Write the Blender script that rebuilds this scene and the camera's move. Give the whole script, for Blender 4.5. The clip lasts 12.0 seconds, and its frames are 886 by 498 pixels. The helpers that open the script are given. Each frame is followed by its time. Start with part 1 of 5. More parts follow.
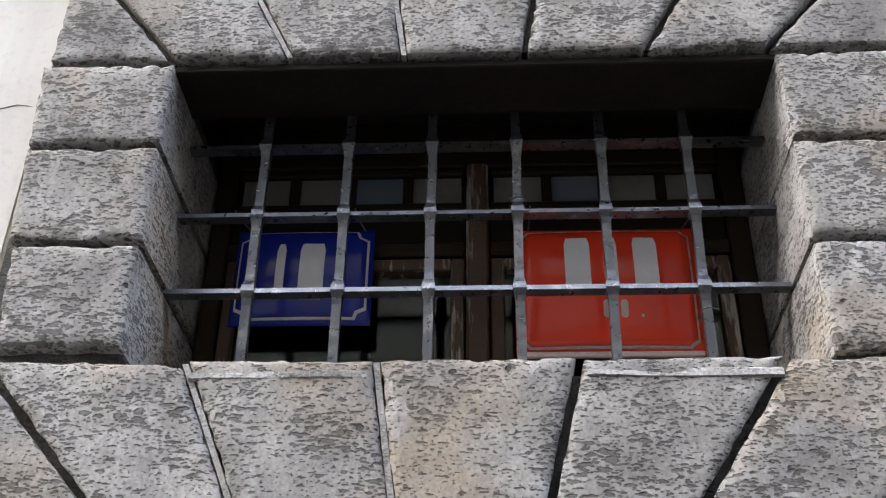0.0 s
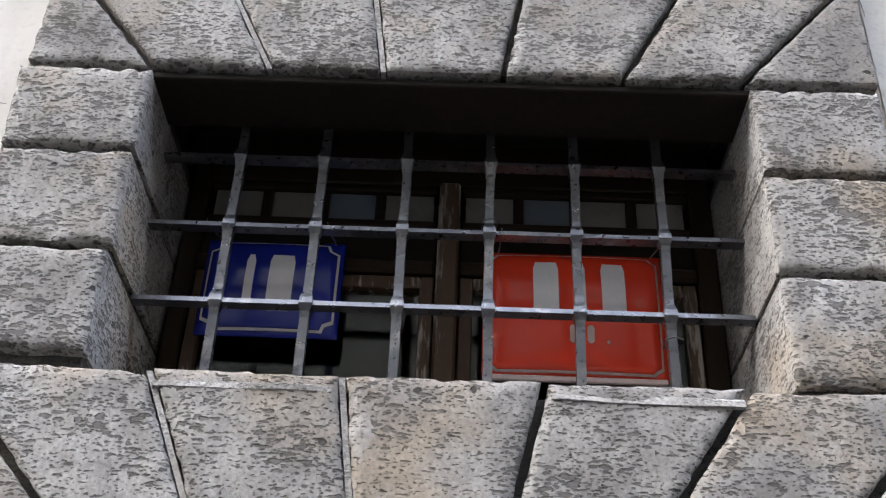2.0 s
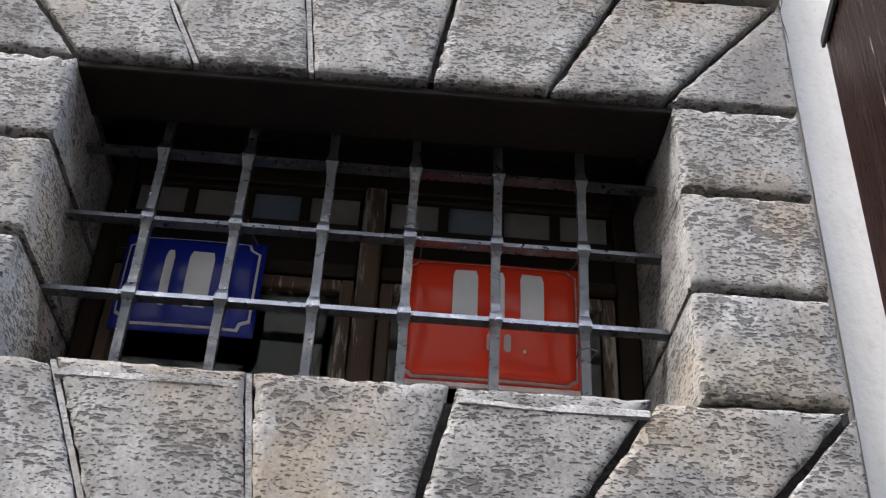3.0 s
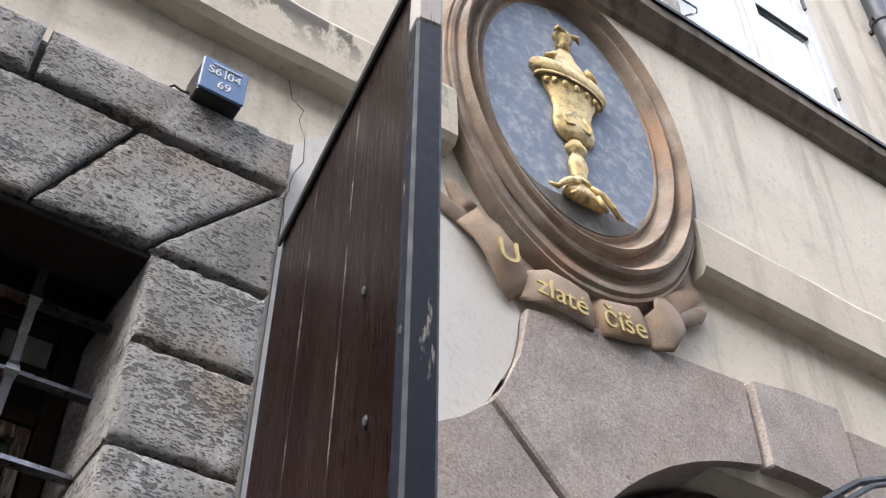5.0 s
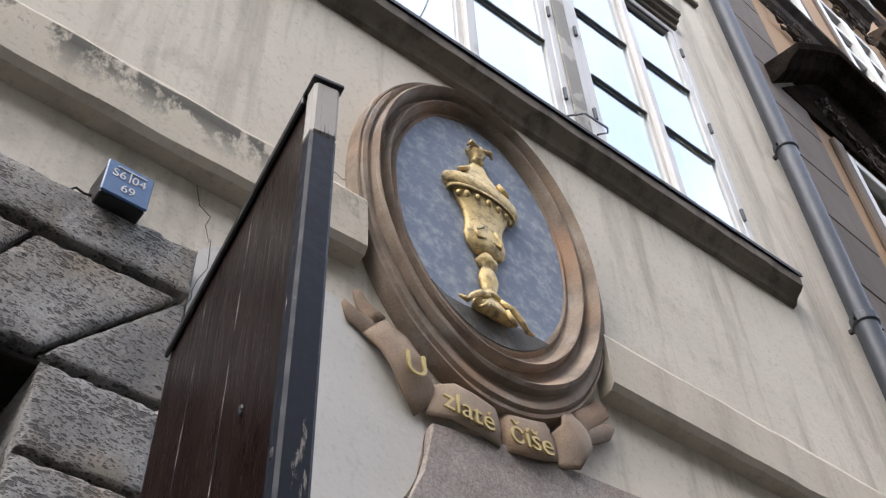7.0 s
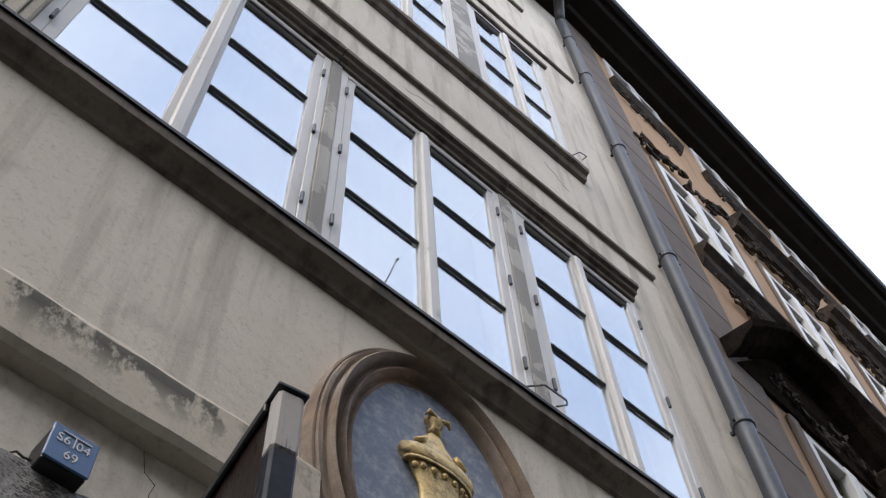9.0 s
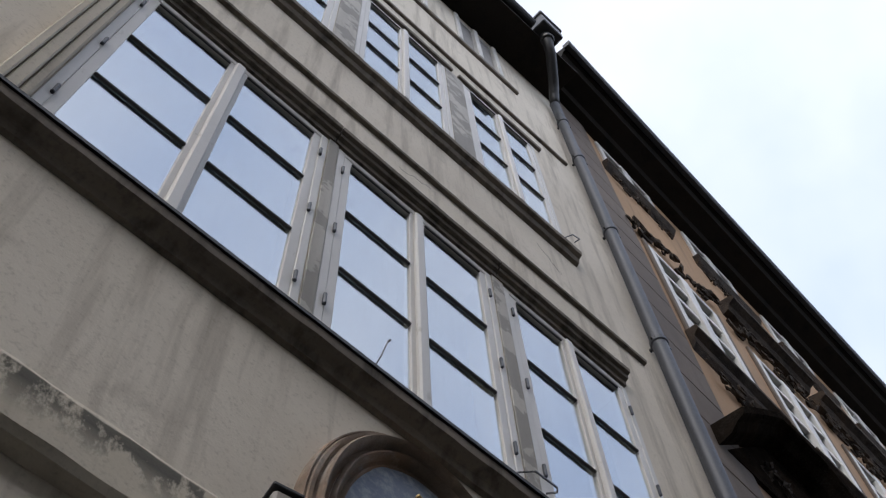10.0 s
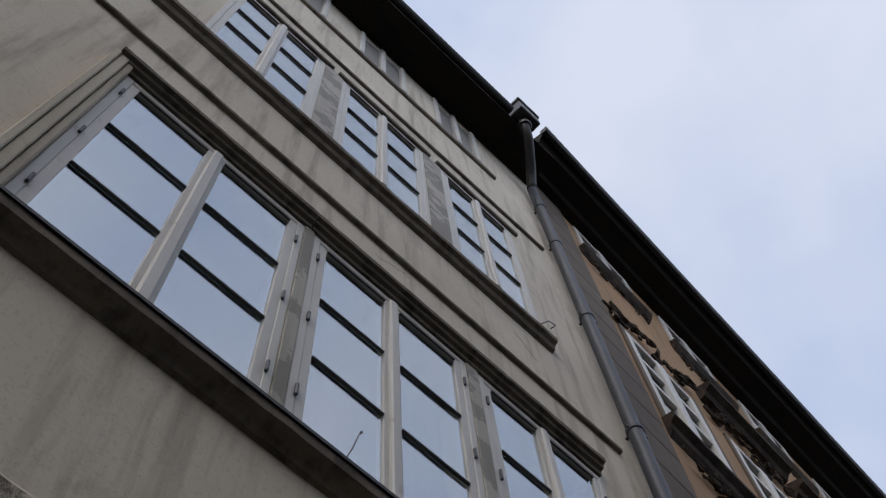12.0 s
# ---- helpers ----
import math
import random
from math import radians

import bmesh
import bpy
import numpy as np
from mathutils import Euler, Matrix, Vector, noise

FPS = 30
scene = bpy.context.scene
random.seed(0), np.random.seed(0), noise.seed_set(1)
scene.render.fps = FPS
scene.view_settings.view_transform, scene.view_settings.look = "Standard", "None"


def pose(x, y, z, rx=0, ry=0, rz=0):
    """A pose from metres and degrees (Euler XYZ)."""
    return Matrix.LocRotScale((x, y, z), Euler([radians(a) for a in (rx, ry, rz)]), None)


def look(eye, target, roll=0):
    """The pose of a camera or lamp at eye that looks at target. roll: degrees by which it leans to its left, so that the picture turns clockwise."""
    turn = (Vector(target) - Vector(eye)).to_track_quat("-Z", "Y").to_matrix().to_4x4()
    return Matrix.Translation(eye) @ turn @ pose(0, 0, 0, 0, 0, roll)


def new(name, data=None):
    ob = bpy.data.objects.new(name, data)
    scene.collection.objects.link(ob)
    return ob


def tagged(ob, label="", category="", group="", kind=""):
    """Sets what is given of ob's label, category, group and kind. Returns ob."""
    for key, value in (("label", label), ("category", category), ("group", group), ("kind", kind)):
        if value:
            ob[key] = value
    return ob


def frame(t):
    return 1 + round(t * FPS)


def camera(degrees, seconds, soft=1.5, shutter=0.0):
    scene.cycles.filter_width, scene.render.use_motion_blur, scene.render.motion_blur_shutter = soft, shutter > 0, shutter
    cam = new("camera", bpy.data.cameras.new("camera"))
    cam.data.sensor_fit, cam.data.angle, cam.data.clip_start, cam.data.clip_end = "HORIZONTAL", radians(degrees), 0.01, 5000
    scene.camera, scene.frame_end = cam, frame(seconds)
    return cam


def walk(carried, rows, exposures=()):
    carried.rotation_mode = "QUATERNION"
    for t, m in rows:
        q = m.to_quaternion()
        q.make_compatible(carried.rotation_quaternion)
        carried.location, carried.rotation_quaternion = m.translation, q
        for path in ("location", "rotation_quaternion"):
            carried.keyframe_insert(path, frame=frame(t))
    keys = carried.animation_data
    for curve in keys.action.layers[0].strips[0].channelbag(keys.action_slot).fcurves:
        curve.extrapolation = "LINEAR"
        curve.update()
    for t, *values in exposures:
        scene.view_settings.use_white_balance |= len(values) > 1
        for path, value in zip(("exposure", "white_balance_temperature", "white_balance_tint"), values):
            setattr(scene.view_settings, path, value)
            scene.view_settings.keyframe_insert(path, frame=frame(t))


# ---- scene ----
cam = camera(44.0, 12.0, soft=1.25)
PATH = [
    (0, (0.131, -1.596, 1.626), (0.035, 0.082, 2.71), 1.0),
    (0.5, (0.133, -1.594, 1.627), (0.036, 0.085, 2.71), 1.1),
    (1, (0.127, -1.6, 1.626), (0.034, 0.068, 2.725), 1.8),
    (1.5, (0.128, -1.605, 1.624), (0.051, 0.059, 2.73), 2.9),
    (2, (0.123, -1.603, 1.626), (0.088, 0.06, 2.737), 2.6),
    (2.5, (0.124, -1.601, 1.627), (0.087, 0.061, 2.739), 2.2),
    (3, (0.182, -1.589, 1.604), (0.236, 0.05, 2.748), 3.3),
    (3.5, (0.219, -1.595, 1.61), (0.587, -0.054, 2.831), 2.3),
    (3.7, (0.226, -1.609, 1.614), (0.708, -0.12, 2.859), 1.9),
    (5.3, (0.28, -1.626, 1.637), (1.109, -0.462, 3.036), -0.5),
    (5.5, (0.284, -1.634, 1.635), (1.122, -0.501, 3.054), -1.4),
    (6, (0.293, -1.64, 1.64), (1.149, -0.571, 3.098), -2.7),
    (6.5, (0.301, -1.636, 1.652), (1.154, -0.6, 3.134), -3.2),
    (6.7, (0.301, -1.631, 1.654), (1.155, -0.602, 3.141), -3.0),
    (8.3, (0.308, -1.615, 1.705), (1.06, -0.824, 3.381), -4.0),
    (8.5, (0.301, -1.622, 1.714), (1.044, -0.867, 3.411), -4.4),
    (9, (0.275, -1.638, 1.731), (0.951, -0.974, 3.492), -4.5),
    (9.5, (0.261, -1.637, 1.743), (0.894, -1.03, 3.541), -3.8),
    (10, (0.256, -1.643, 1.749), (0.863, -1.084, 3.571), -4.8),
    (10.5, (0.252, -1.656, 1.746), (0.849, -1.123, 3.579), -5.3),
    (11, (0.256, -1.663, 1.742), (0.852, -1.137, 3.578), -5.4),
    (11.5, (0.248, -1.682, 1.753), (0.808, -1.226, 3.618), -8.1),
    (12, (0.243, -1.689, 1.761), (0.787, -1.255, 3.636), -8.1),
]
EXPOSURES = [(0.0, 2.95), (3.5, 3.0), (5.5, 2.38), (6.5, 2.12), (8.5, 1.6), (9.0, 1.3), (9.5, 0.95), (10.5, 0.53), (12.0, 0.15)]
walk(cam, [(t, look(eye, target, roll)) for t, eye, target, roll in PATH], EXPOSURES)

# ---------------------------------------------------------------- light
world = bpy.data.worlds.new("overcast_sky")
scene.world = world
world.use_nodes = True
wn, wl = world.node_tree.nodes, world.node_tree.links
wn.clear()
sky = wn.new("ShaderNodeTexSky")
sky.sky_type = "NISHITA"
sky.sun_disc = False
sky.sun_elevation, sky.sun_rotation = radians(43), radians(248)
sky.dust_density, sky.air_density = 3.0, 1.0
sky_bg = wn.new("ShaderNodeBackground")
sky_bg.inputs[1].default_value = 0.05
cloud_bg = wn.new("ShaderNodeBackground")
cloud_coord = wn.new("ShaderNodeTexCoord")
cloud_noise = wn.new("ShaderNodeTexNoise")
cloud_noise.inputs["Scale"].default_value = 2.4
cloud_noise.inputs["Detail"].default_value = 5.0
cloud_ramp = wn.new("ShaderNodeValToRGB")
cloud_ramp.color_ramp.elements[0].position, cloud_ramp.color_ramp.elements[0].color = 0.38, (0.60, 0.69, 0.915, 1)
cloud_ramp.color_ramp.elements[1].position, cloud_ramp.color_ramp.elements[1].color = 0.62, (0.86, 0.90, 1.03, 1)
cloud_bg.inputs[1].default_value = 0.66
sky_sum = wn.new("ShaderNodeAddShader")
sky_out = wn.new("ShaderNodeOutputWorld")
wl.new(sky.outputs[0], sky_bg.inputs[0])
wl.new(cloud_coord.outputs["Generated"], cloud_noise.inputs["Vector"])
wl.new(cloud_noise.outputs["Fac"], cloud_ramp.inputs[0])
wl.new(cloud_ramp.outputs[0], cloud_bg.inputs[0])
wl.new(sky_bg.outputs[0], sky_sum.inputs[0])
wl.new(cloud_bg.outputs[0], sky_sum.inputs[1])
wl.new(sky_sum.outputs[0], sky_out.inputs[0])

sun = new("sun", bpy.data.lights.new("sun", "SUN"))
sun.data.energy, sun.data.angle, sun.data.color = 0.5, radians(40), (1.0, 0.96, 0.9)
sun.matrix_world = look((-8, -3.2, 8), (0, 0, 0))


# ---------------------------------------------------------------- materials
def nodes_of(name):
    m = bpy.data.materials.new(name)
    m.use_nodes = True
    nt = m.node_tree
    return m, nt.nodes, nt.links, nt.nodes["Principled BSDF"]


def ramp(n, l, source, stops):
    r = n.new("ShaderNodeValToRGB")
    els = r.color_ramp.elements
    while len(els) < len(stops):
        els.new(0.5)
    for e, (p, c) in zip(els, stops):
        e.position = p
        e.color = c if len(c) == 4 else (*c, 1)
    l.new(source, r.inputs[0])
    return r.outputs[0]


def grey(v):
    return (v, v, v, 1)


def noise_at(n, l, scale, stretch=(1, 1, 1), detail=4.0, rough=0.55, shift=(0, 0, 0), distort=0.0):
    geo = n.new("ShaderNodeNewGeometry")
    info = n.new("ShaderNodeObjectInfo")
    add = n.new("ShaderNodeVectorMath")
    add.operation = "ADD"
    mp = n.new("ShaderNodeMapping")
    mp.inputs["Scale"].default_value = stretch
    mp.inputs["Location"].default_value = shift
    tex = n.new("ShaderNodeTexNoise")
    tex.inputs["Scale"].default_value = scale
    tex.inputs["Detail"].default_value = detail
    tex.inputs["Roughness"].default_value = rough
    tex.inputs["Distortion"].default_value = distort
    l.new(geo.outputs["Position"], mp.inputs["Vector"])
    l.new(mp.outputs[0], add.inputs[0])
    l.new(info.outputs["Random"], add.inputs[1])
    l.new(add.outputs[0], tex.inputs["Vector"])
    return tex.outputs["Fac"]


def mix(n, l, fac, a, b, mode="MIX"):
    m = n.new("ShaderNodeMix")
    m.data_type, m.blend_type = "RGBA", mode
    for sock, v in ((m.inputs["Factor"], fac), (m.inputs["A"], a), (m.inputs["B"], b)):
        if hasattr(v, "default_value") or hasattr(v, "is_linked"):
            l.new(v, sock)
        elif isinstance(v, tuple):
            sock.default_value = v if len(v) == 4 else (*v, 1)
        else:
            sock.default_value = v
    return m.outputs["Result"]


def bump(n, l, bsdf, heights):
    """heights: (socket, strength, distance) laid over one another."""
    last = None
    for h, s, d in heights:
        b = n.new("ShaderNodeBump")
        b.inputs["Strength"].default_value, b.inputs["Distance"].default_value = s, d
        l.new(h, b.inputs["Height"])
        if last:
            l.new(last, b.inputs["Normal"])
        last = b.outputs[0]
    l.new(last, bsdf.inputs["Normal"])


def cells_at(n, l, scale, shift=(0, 0, 0), warp=0.35):
    """Distance to scattered points, in cells of the given number to the metre, bent by noise."""
    geo = n.new("ShaderNodeNewGeometry")
    info = n.new("ShaderNodeObjectInfo")
    mp = n.new("ShaderNodeMapping")
    mp.inputs["Scale"].default_value = scale
    mp.inputs["Location"].default_value = shift
    add = n.new("ShaderNodeVectorMath")
    add.operation = "ADD"
    bend = n.new("ShaderNodeTexNoise")
    bend.inputs["Scale"].default_value = 1.7
    bend.inputs["Detail"].default_value = 3.0
    wide = n.new("ShaderNodeVectorMath")
    wide.operation = "MULTIPLY_ADD"
    wide.inputs[1].default_value = (2 * warp,) * 3
    cell = n.new("ShaderNodeTexVoronoi")
    cell.inputs["Scale"].default_value = 1.0
    l.new(geo.outputs["Position"], mp.inputs["Vector"])
    l.new(mp.outputs[0], add.inputs[0])
    l.new(info.outputs["Random"], add.inputs[1])
    l.new(add.outputs[0], bend.inputs["Vector"])
    l.new(bend.outputs["Color"], wide.inputs[0])
    l.new(add.outputs[0], wide.inputs[2])
    l.new(wide.outputs[0], cell.inputs["Vector"])
    return cell.outputs["Distance"]


def stone_mat(name, dark, light, warm, lime=0.5, pit=0.5, pit_size=1.0, speckle=0.55):
    """Hewn porous stone: mottled body, tan and lime patches, drawn-out pits that lie level and some round holes, both
    darkened in colour as shade.
    """
    m, n, l, b = nodes_of(name)
    big = noise_at(n, l, 6.5, detail=6, rough=0.6)
    col = mix(n, l, ramp(n, l, big, [(0.36, grey(0)), (0.64, grey(1))]), dark, light)
    hue = noise_at(n, l, 3.1, shift=(7, 3, 1), detail=4)
    col = mix(n, l, ramp(n, l, hue, [(0.50, grey(0)), (0.68, grey(0.8))]), col, warm)
    streak = noise_at(n, l, 8, stretch=(1, 1, 0.45), shift=(2, 9, 4), detail=7, rough=0.7)
    col = mix(n, l, ramp(n, l, streak, [(0.54, grey(0)), (0.74, grey(lime))]), col, (0.60, 0.59, 0.58))
    soot = noise_at(n, l, 2.2, shift=(4, 1, 12), detail=6, rough=0.6)
    col = mix(n, l, ramp(n, l, soot, [(0.56, grey(0)), (0.72, grey(0.55))]), col, tuple(c * 0.45 for c in dark))
    grain = noise_at(n, l, 150, detail=3)
    col = mix(n, l, ramp(n, l, grain, [(0.3, grey(speckle)), (0.65, grey(0))]), col, tuple(c * 0.35 for c in dark))
    where = noise_at(n, l, 9, shift=(5, 5, 5), detail=4, rough=0.6)
    amount = n.new("ShaderNodeMath")
    amount.operation = "MULTIPLY_ADD"
    amount.inputs[1].default_value, amount.inputs[2].default_value = -0.8, 0.405
    l.new(where, amount.inputs[0])
    masks = []
    for per_metre, seat in (((30, 30, 92), (0, 0, 0)), ((56, 56, 150), (3, 8, 5)), ((100, 100, 210), (6, 1, 9))):
        cells = cells_at(n, l, tuple(v / pit_size for v in per_metre), seat)
        deep = n.new("ShaderNodeMath")
        deep.operation = "SUBTRACT"
        l.new(cells, deep.inputs[0])
        l.new(amount.outputs[0], deep.inputs[1])
        masks.append(ramp(n, l, deep.outputs[0], [(0.20, grey(1)), (0.30, grey(0))]))
    pit_mask = mix(n, l, 1.0, mix(n, l, 1.0, masks[0], masks[1], "LIGHTEN"), masks[2], "LIGHTEN")
    # shade inside pits and holes is painted into the colour, besides the bump
    col = mix(n, l, mix(n, l, 1.0, pit_mask, grey(pit), "MULTIPLY"), col, (0.05, 0.046, 0.042))
    holes = cells_at(n, l, (11, 11, 13), (2, 6, 1), 0.15)
    hole_mask = ramp(n, l, holes, [(0.055, grey(1)), (0.085, grey(0))])
    col = mix(n, l, mix(n, l, 1.0, hole_mask, grey(min(1.0, pit * 1.3)), "MULTIPLY"), col, (0.035, 0.032, 0.03))
    l.new(col, b.inputs["Base Color"])
    b.inputs["Roughness"].default_value = 0.94
    sunk = mix(n, l, 1.0, grey(1), mix(n, l, 1.0, pit_mask, hole_mask, "LIGHTEN"), "SUBTRACT")
    bump(n, l, b, [(streak, 0.35, 0.010), (sunk, min(1.0, 1.3 * pit + 0.1), 0.009), (grain, 0.45, 0.003)])
    return m


def plaster_mat(name, light, shade, stain, streak_amount=0.5, stain_at=(0.6, 0.8), mould=None):
    m, n, l, b = nodes_of(name)
    big = noise_at(n, l, 1.1, detail=5)
    col = mix(n, l, ramp(n, l, big, [(0.35, grey(0)), (0.68, grey(1))]), light, shade)
    streak = noise_at(n, l, 5.0, stretch=(1.6, 1.6, 0.14), shift=(3, 1, 8), detail=5, rough=0.6)
    col = mix(n, l, ramp(n, l, streak, [(0.50, grey(0)), (0.72, grey(streak_amount))]), col, stain)
    blot = noise_at(n, l, 3.3, shift=(8, 8, 2), detail=7, rough=0.65)
    col = mix(n, l, ramp(n, l, blot, [(stain_at[0], grey(0)), (stain_at[1], grey(0.6))]), col, stain)
    speck = noise_at(n, l, 60, detail=4)
    col = mix(n, l, ramp(n, l, speck, [(0.25, grey(0.35)), (0.45, grey(0))]), col, stain)
    if mould:
        sep = n.new("ShaderNodeSeparateXYZ")
        geo = n.new("ShaderNodeNewGeometry")
        l.new(geo.outputs["Position"], sep.inputs[0])
        level = n.new("ShaderNodeMapRange")
        level.inputs["From Min"].default_value, level.inputs["From Max"].default_value = mould
        l.new(sep.outputs["Z"], level.inputs["Value"])
        strip = ramp(n, l, level.outputs[0], [(0.0, grey(0)), (0.62, grey(0.95)), (0.78, grey(0.9)), (0.86, grey(0))])
        growth = noise_at(n, l, 9, stretch=(1, 1, 0.55), shift=(1, 6, 3), detail=8, rough=0.7)
        patch = noise_at(n, l, 1.7, stretch=(1, 1, 0.1), shift=(2.4, 0, 0), detail=2)
        both = mix(n, l, 1.0, strip, ramp(n, l, growth, [(0.46, grey(0)), (0.53, grey(1))]), "MULTIPLY")
        both = mix(n, l, 1.0, both, ramp(n, l, patch, [(0.36, grey(0)), (0.48, grey(1))]), "MULTIPLY")
        col = mix(n, l, both, col, (0.085, 0.08, 0.065))
    l.new(col, b.inputs["Base Color"])
    b.inputs["Roughness"].default_value = 0.9
    fine = noise_at(n, l, 90, detail=4)
    bump(n, l, b, [(noise_at(n, l, 6, detail=4), 0.25, 0.02), (fine, 0.22, 0.004)])
    return m


def paint_mat(name, base, worn, wear=(0.62, 0.72), rough=0.5, scale=9, stretch=(1, 1, 1), grain=(1, 1, 1), metal=0.0, bumpy=0.15):
    m, n, l, b = nodes_of(name)
    a = noise_at(n, l, scale, stretch=stretch, detail=7, rough=0.68)
    tone = noise_at(n, l, 2.5, shift=(4, 4, 4))
    col = mix(n, l, ramp(n, l, tone, [(0.3, grey(0.25)), (0.7, grey(0))]), base, tuple(c * 0.6 for c in base))
    col = mix(n, l, ramp(n, l, a, [(wear[0], grey(0)), (wear[1], grey(1))]), col, worn)
    l.new(col, b.inputs["Base Color"])
    b.inputs["Metallic"].default_value = metal
    fine = noise_at(n, l, 70, stretch=grain, detail=4)
    l.new(ramp(n, l, fine, [(0.2, grey(max(0.05, rough - 0.12))), (0.8, grey(min(1, rough + 0.15)))]), b.inputs["Roughness"])
    bump(n, l, b, [(fine, bumpy, 0.004), (a, bumpy, 0.004)])
    return m


def glass_mat(name, mirror, tint, rough=0.01):
    """A pane that mirrors a part of the light and lets the rest through, slightly wavy as old glass is."""
    m, n, l, b = nodes_of(name)
    n.remove(b)
    out = n["Material Output"]
    gloss = n.new("ShaderNodeBsdfGlossy")
    gloss.inputs["Color"].default_value = (*tint, 1)
    gloss.inputs["Roughness"].default_value = rough
    clear = n.new("ShaderNodeBsdfTransparent")
    clear.inputs["Color"].default_value = (0.8, 0.83, 0.82, 1)
    both = n.new("ShaderNodeMixShader")
    both.inputs[0].default_value = mirror
    l.new(clear.outputs[0], both.inputs[1])
    l.new(gloss.outputs[0], both.inputs[2])
    l.new(both.outputs[0], out.inputs["Surface"])
    wave = noise_at(n, l, 2.2, detail=2)
    bp = n.new("ShaderNodeBump")
    bp.inputs["Strength"].default_value, bp.inputs["Distance"].default_value = 0.06, 0.02
    l.new(wave, bp.inputs["Height"])
    l.new(bp.outputs[0], gloss.inputs["Normal"])
    return m


STONE = stone_mat("tuff_stone", (0.245, 0.234, 0.222), (0.425, 0.41, 0.388), (0.385, 0.31, 0.225), 0.9, 0.68, 1.0, 0.45)
PORTAL_STONE = stone_mat("portal_sandstone", (0.38, 0.325, 0.295), (0.54, 0.475, 0.43), (0.47, 0.38, 0.325), 0.25, 0.22, 0.55)
LIME_MORTAR = stone_mat("pale_lime_mortar", (0.36, 0.35, 0.335), (0.56, 0.545, 0.53), (0.42, 0.38, 0.33), 0.8, 0.35, 0.7)
MORTAR = stone_mat("dark_mortar", (0.05, 0.048, 0.045), (0.12, 0.115, 0.108), (0.09, 0.075, 0.06), 0.2, 0.5)
PLASTER = plaster_mat("cream_plaster", (0.69, 0.63, 0.535), (0.60, 0.545, 0.455), (0.27, 0.232, 0.18), 0.7)
WHITE_PLASTER = plaster_mat("whitewashed_plaster", (0.66, 0.64, 0.60), (0.56, 0.54, 0.50), (0.40, 0.37, 0.33), 0.3)
BAND_PLASTER = plaster_mat("weathered_band_plaster", (0.58, 0.525, 0.425), (0.49, 0.435, 0.345), (0.19, 0.165, 0.13), 0.4, (0.62, 0.75), (3.86, 4.06))
BAND_DRY = plaster_mat("pale_band_plaster", (0.60, 0.545, 0.445), (0.50, 0.445, 0.355), (0.24, 0.20, 0.155), 0.5, (0.62, 0.78))
SILL_STONE = plaster_mat("grimy_sill_and_shade_stone", (0.215, 0.182, 0.145), (0.13, 0.108, 0.085), (0.042, 0.035, 0.028), 0.95)
PEELED = plaster_mat("peeling_grey_render", (0.52, 0.50, 0.46), (0.46, 0.44, 0.40), (0.20, 0.19, 0.175), 0.3, (0.49, 0.51))
IRON = paint_mat("forged_iron", (0.15, 0.155, 0.168), (0.28, 0.275, 0.275), (0.52, 0.68), 0.31, 14, metal=0.8, bumpy=0.3)
OLD_WOOD = paint_mat("brown_window_wood", (0.022, 0.014, 0.009), (0.10, 0.085, 0.07), (0.62, 0.75), 0.6, 12, (1, 1, 0.3))
WORN_WOOD = paint_mat("worn_window_wood", (0.075, 0.042, 0.024), (0.34, 0.31, 0.27), (0.53, 0.60), 0.6, 16, (2, 2, 0.25))
BOARD_WOOD = paint_mat("dark_brown_stained_boards", (0.0135, 0.0062, 0.0047), (0.033, 0.020, 0.017), (0.50, 0.80), 0.30, 9, (3, 3, 0.25), (3, 3, 0.2))
EDGE_PAINT = paint_mat("blue_grey_flaking_paint", (0.017, 0.020, 0.030), (0.30, 0.27, 0.24), (0.63, 0.67), 0.5, 30, (2.0, 2.0, 0.30))
BARE_WOOD = paint_mat("bare_weathered_wood", (0.48, 0.45, 0.42), (0.07, 0.065, 0.06), (0.53, 0.60), 0.8, 20, (3, 3, 0.2))
BLACK_METAL = paint_mat("black_metal_cap", (0.02, 0.02, 0.021), (0.07, 0.06, 0.05), (0.6, 0.75), 0.45)
WINDOW_WHITE = paint_mat("off_white_window_paint", (0.66, 0.645, 0.615), (0.40, 0.38, 0.34), (0.62, 0.74), 0.5, 11, (1, 1, 0.5))
# bar colour darkened to stand for their shaded undersides, with worn flecks
BAR_SHADE_PAINT = paint_mat("shade_dark_glazing_bar_paint", (0.10, 0.098, 0.095), (0.30, 0.29, 0.27), (0.66, 0.75), 0.6)
ZINC = paint_mat("weathered_zinc_pipe", (0.048, 0.054, 0.066), (0.085, 0.092, 0.105), (0.5, 0.75), 0.5, 5, (2, 2, 0.3), metal=0.2)
GUTTER = paint_mat("dark_roof_metal", (0.016, 0.016, 0.017), (0.035, 0.033, 0.031), (0.55, 0.7), 0.6)
# near-black; also carries the shade put under the stone lintel
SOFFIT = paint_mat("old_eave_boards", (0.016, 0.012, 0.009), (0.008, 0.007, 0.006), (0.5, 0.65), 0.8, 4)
BLUE_ENAMEL = paint_mat("blue_enamel", (0.012, 0.024, 0.27), (0.02, 0.035, 0.20), (0.6, 0.8), 0.12, 5, bumpy=0.02)
RED_ENAMEL = paint_mat("red_enamel", (0.78, 0.052, 0.022), (0.62, 0.04, 0.022), (0.6, 0.8), 0.14, 5, bumpy=0.02)
WHITE_ENAMEL = paint_mat("white_enamel", (0.78, 0.77, 0.80), (0.50, 0.48, 0.45), (0.66, 0.74), 0.2, 14, bumpy=0.02)
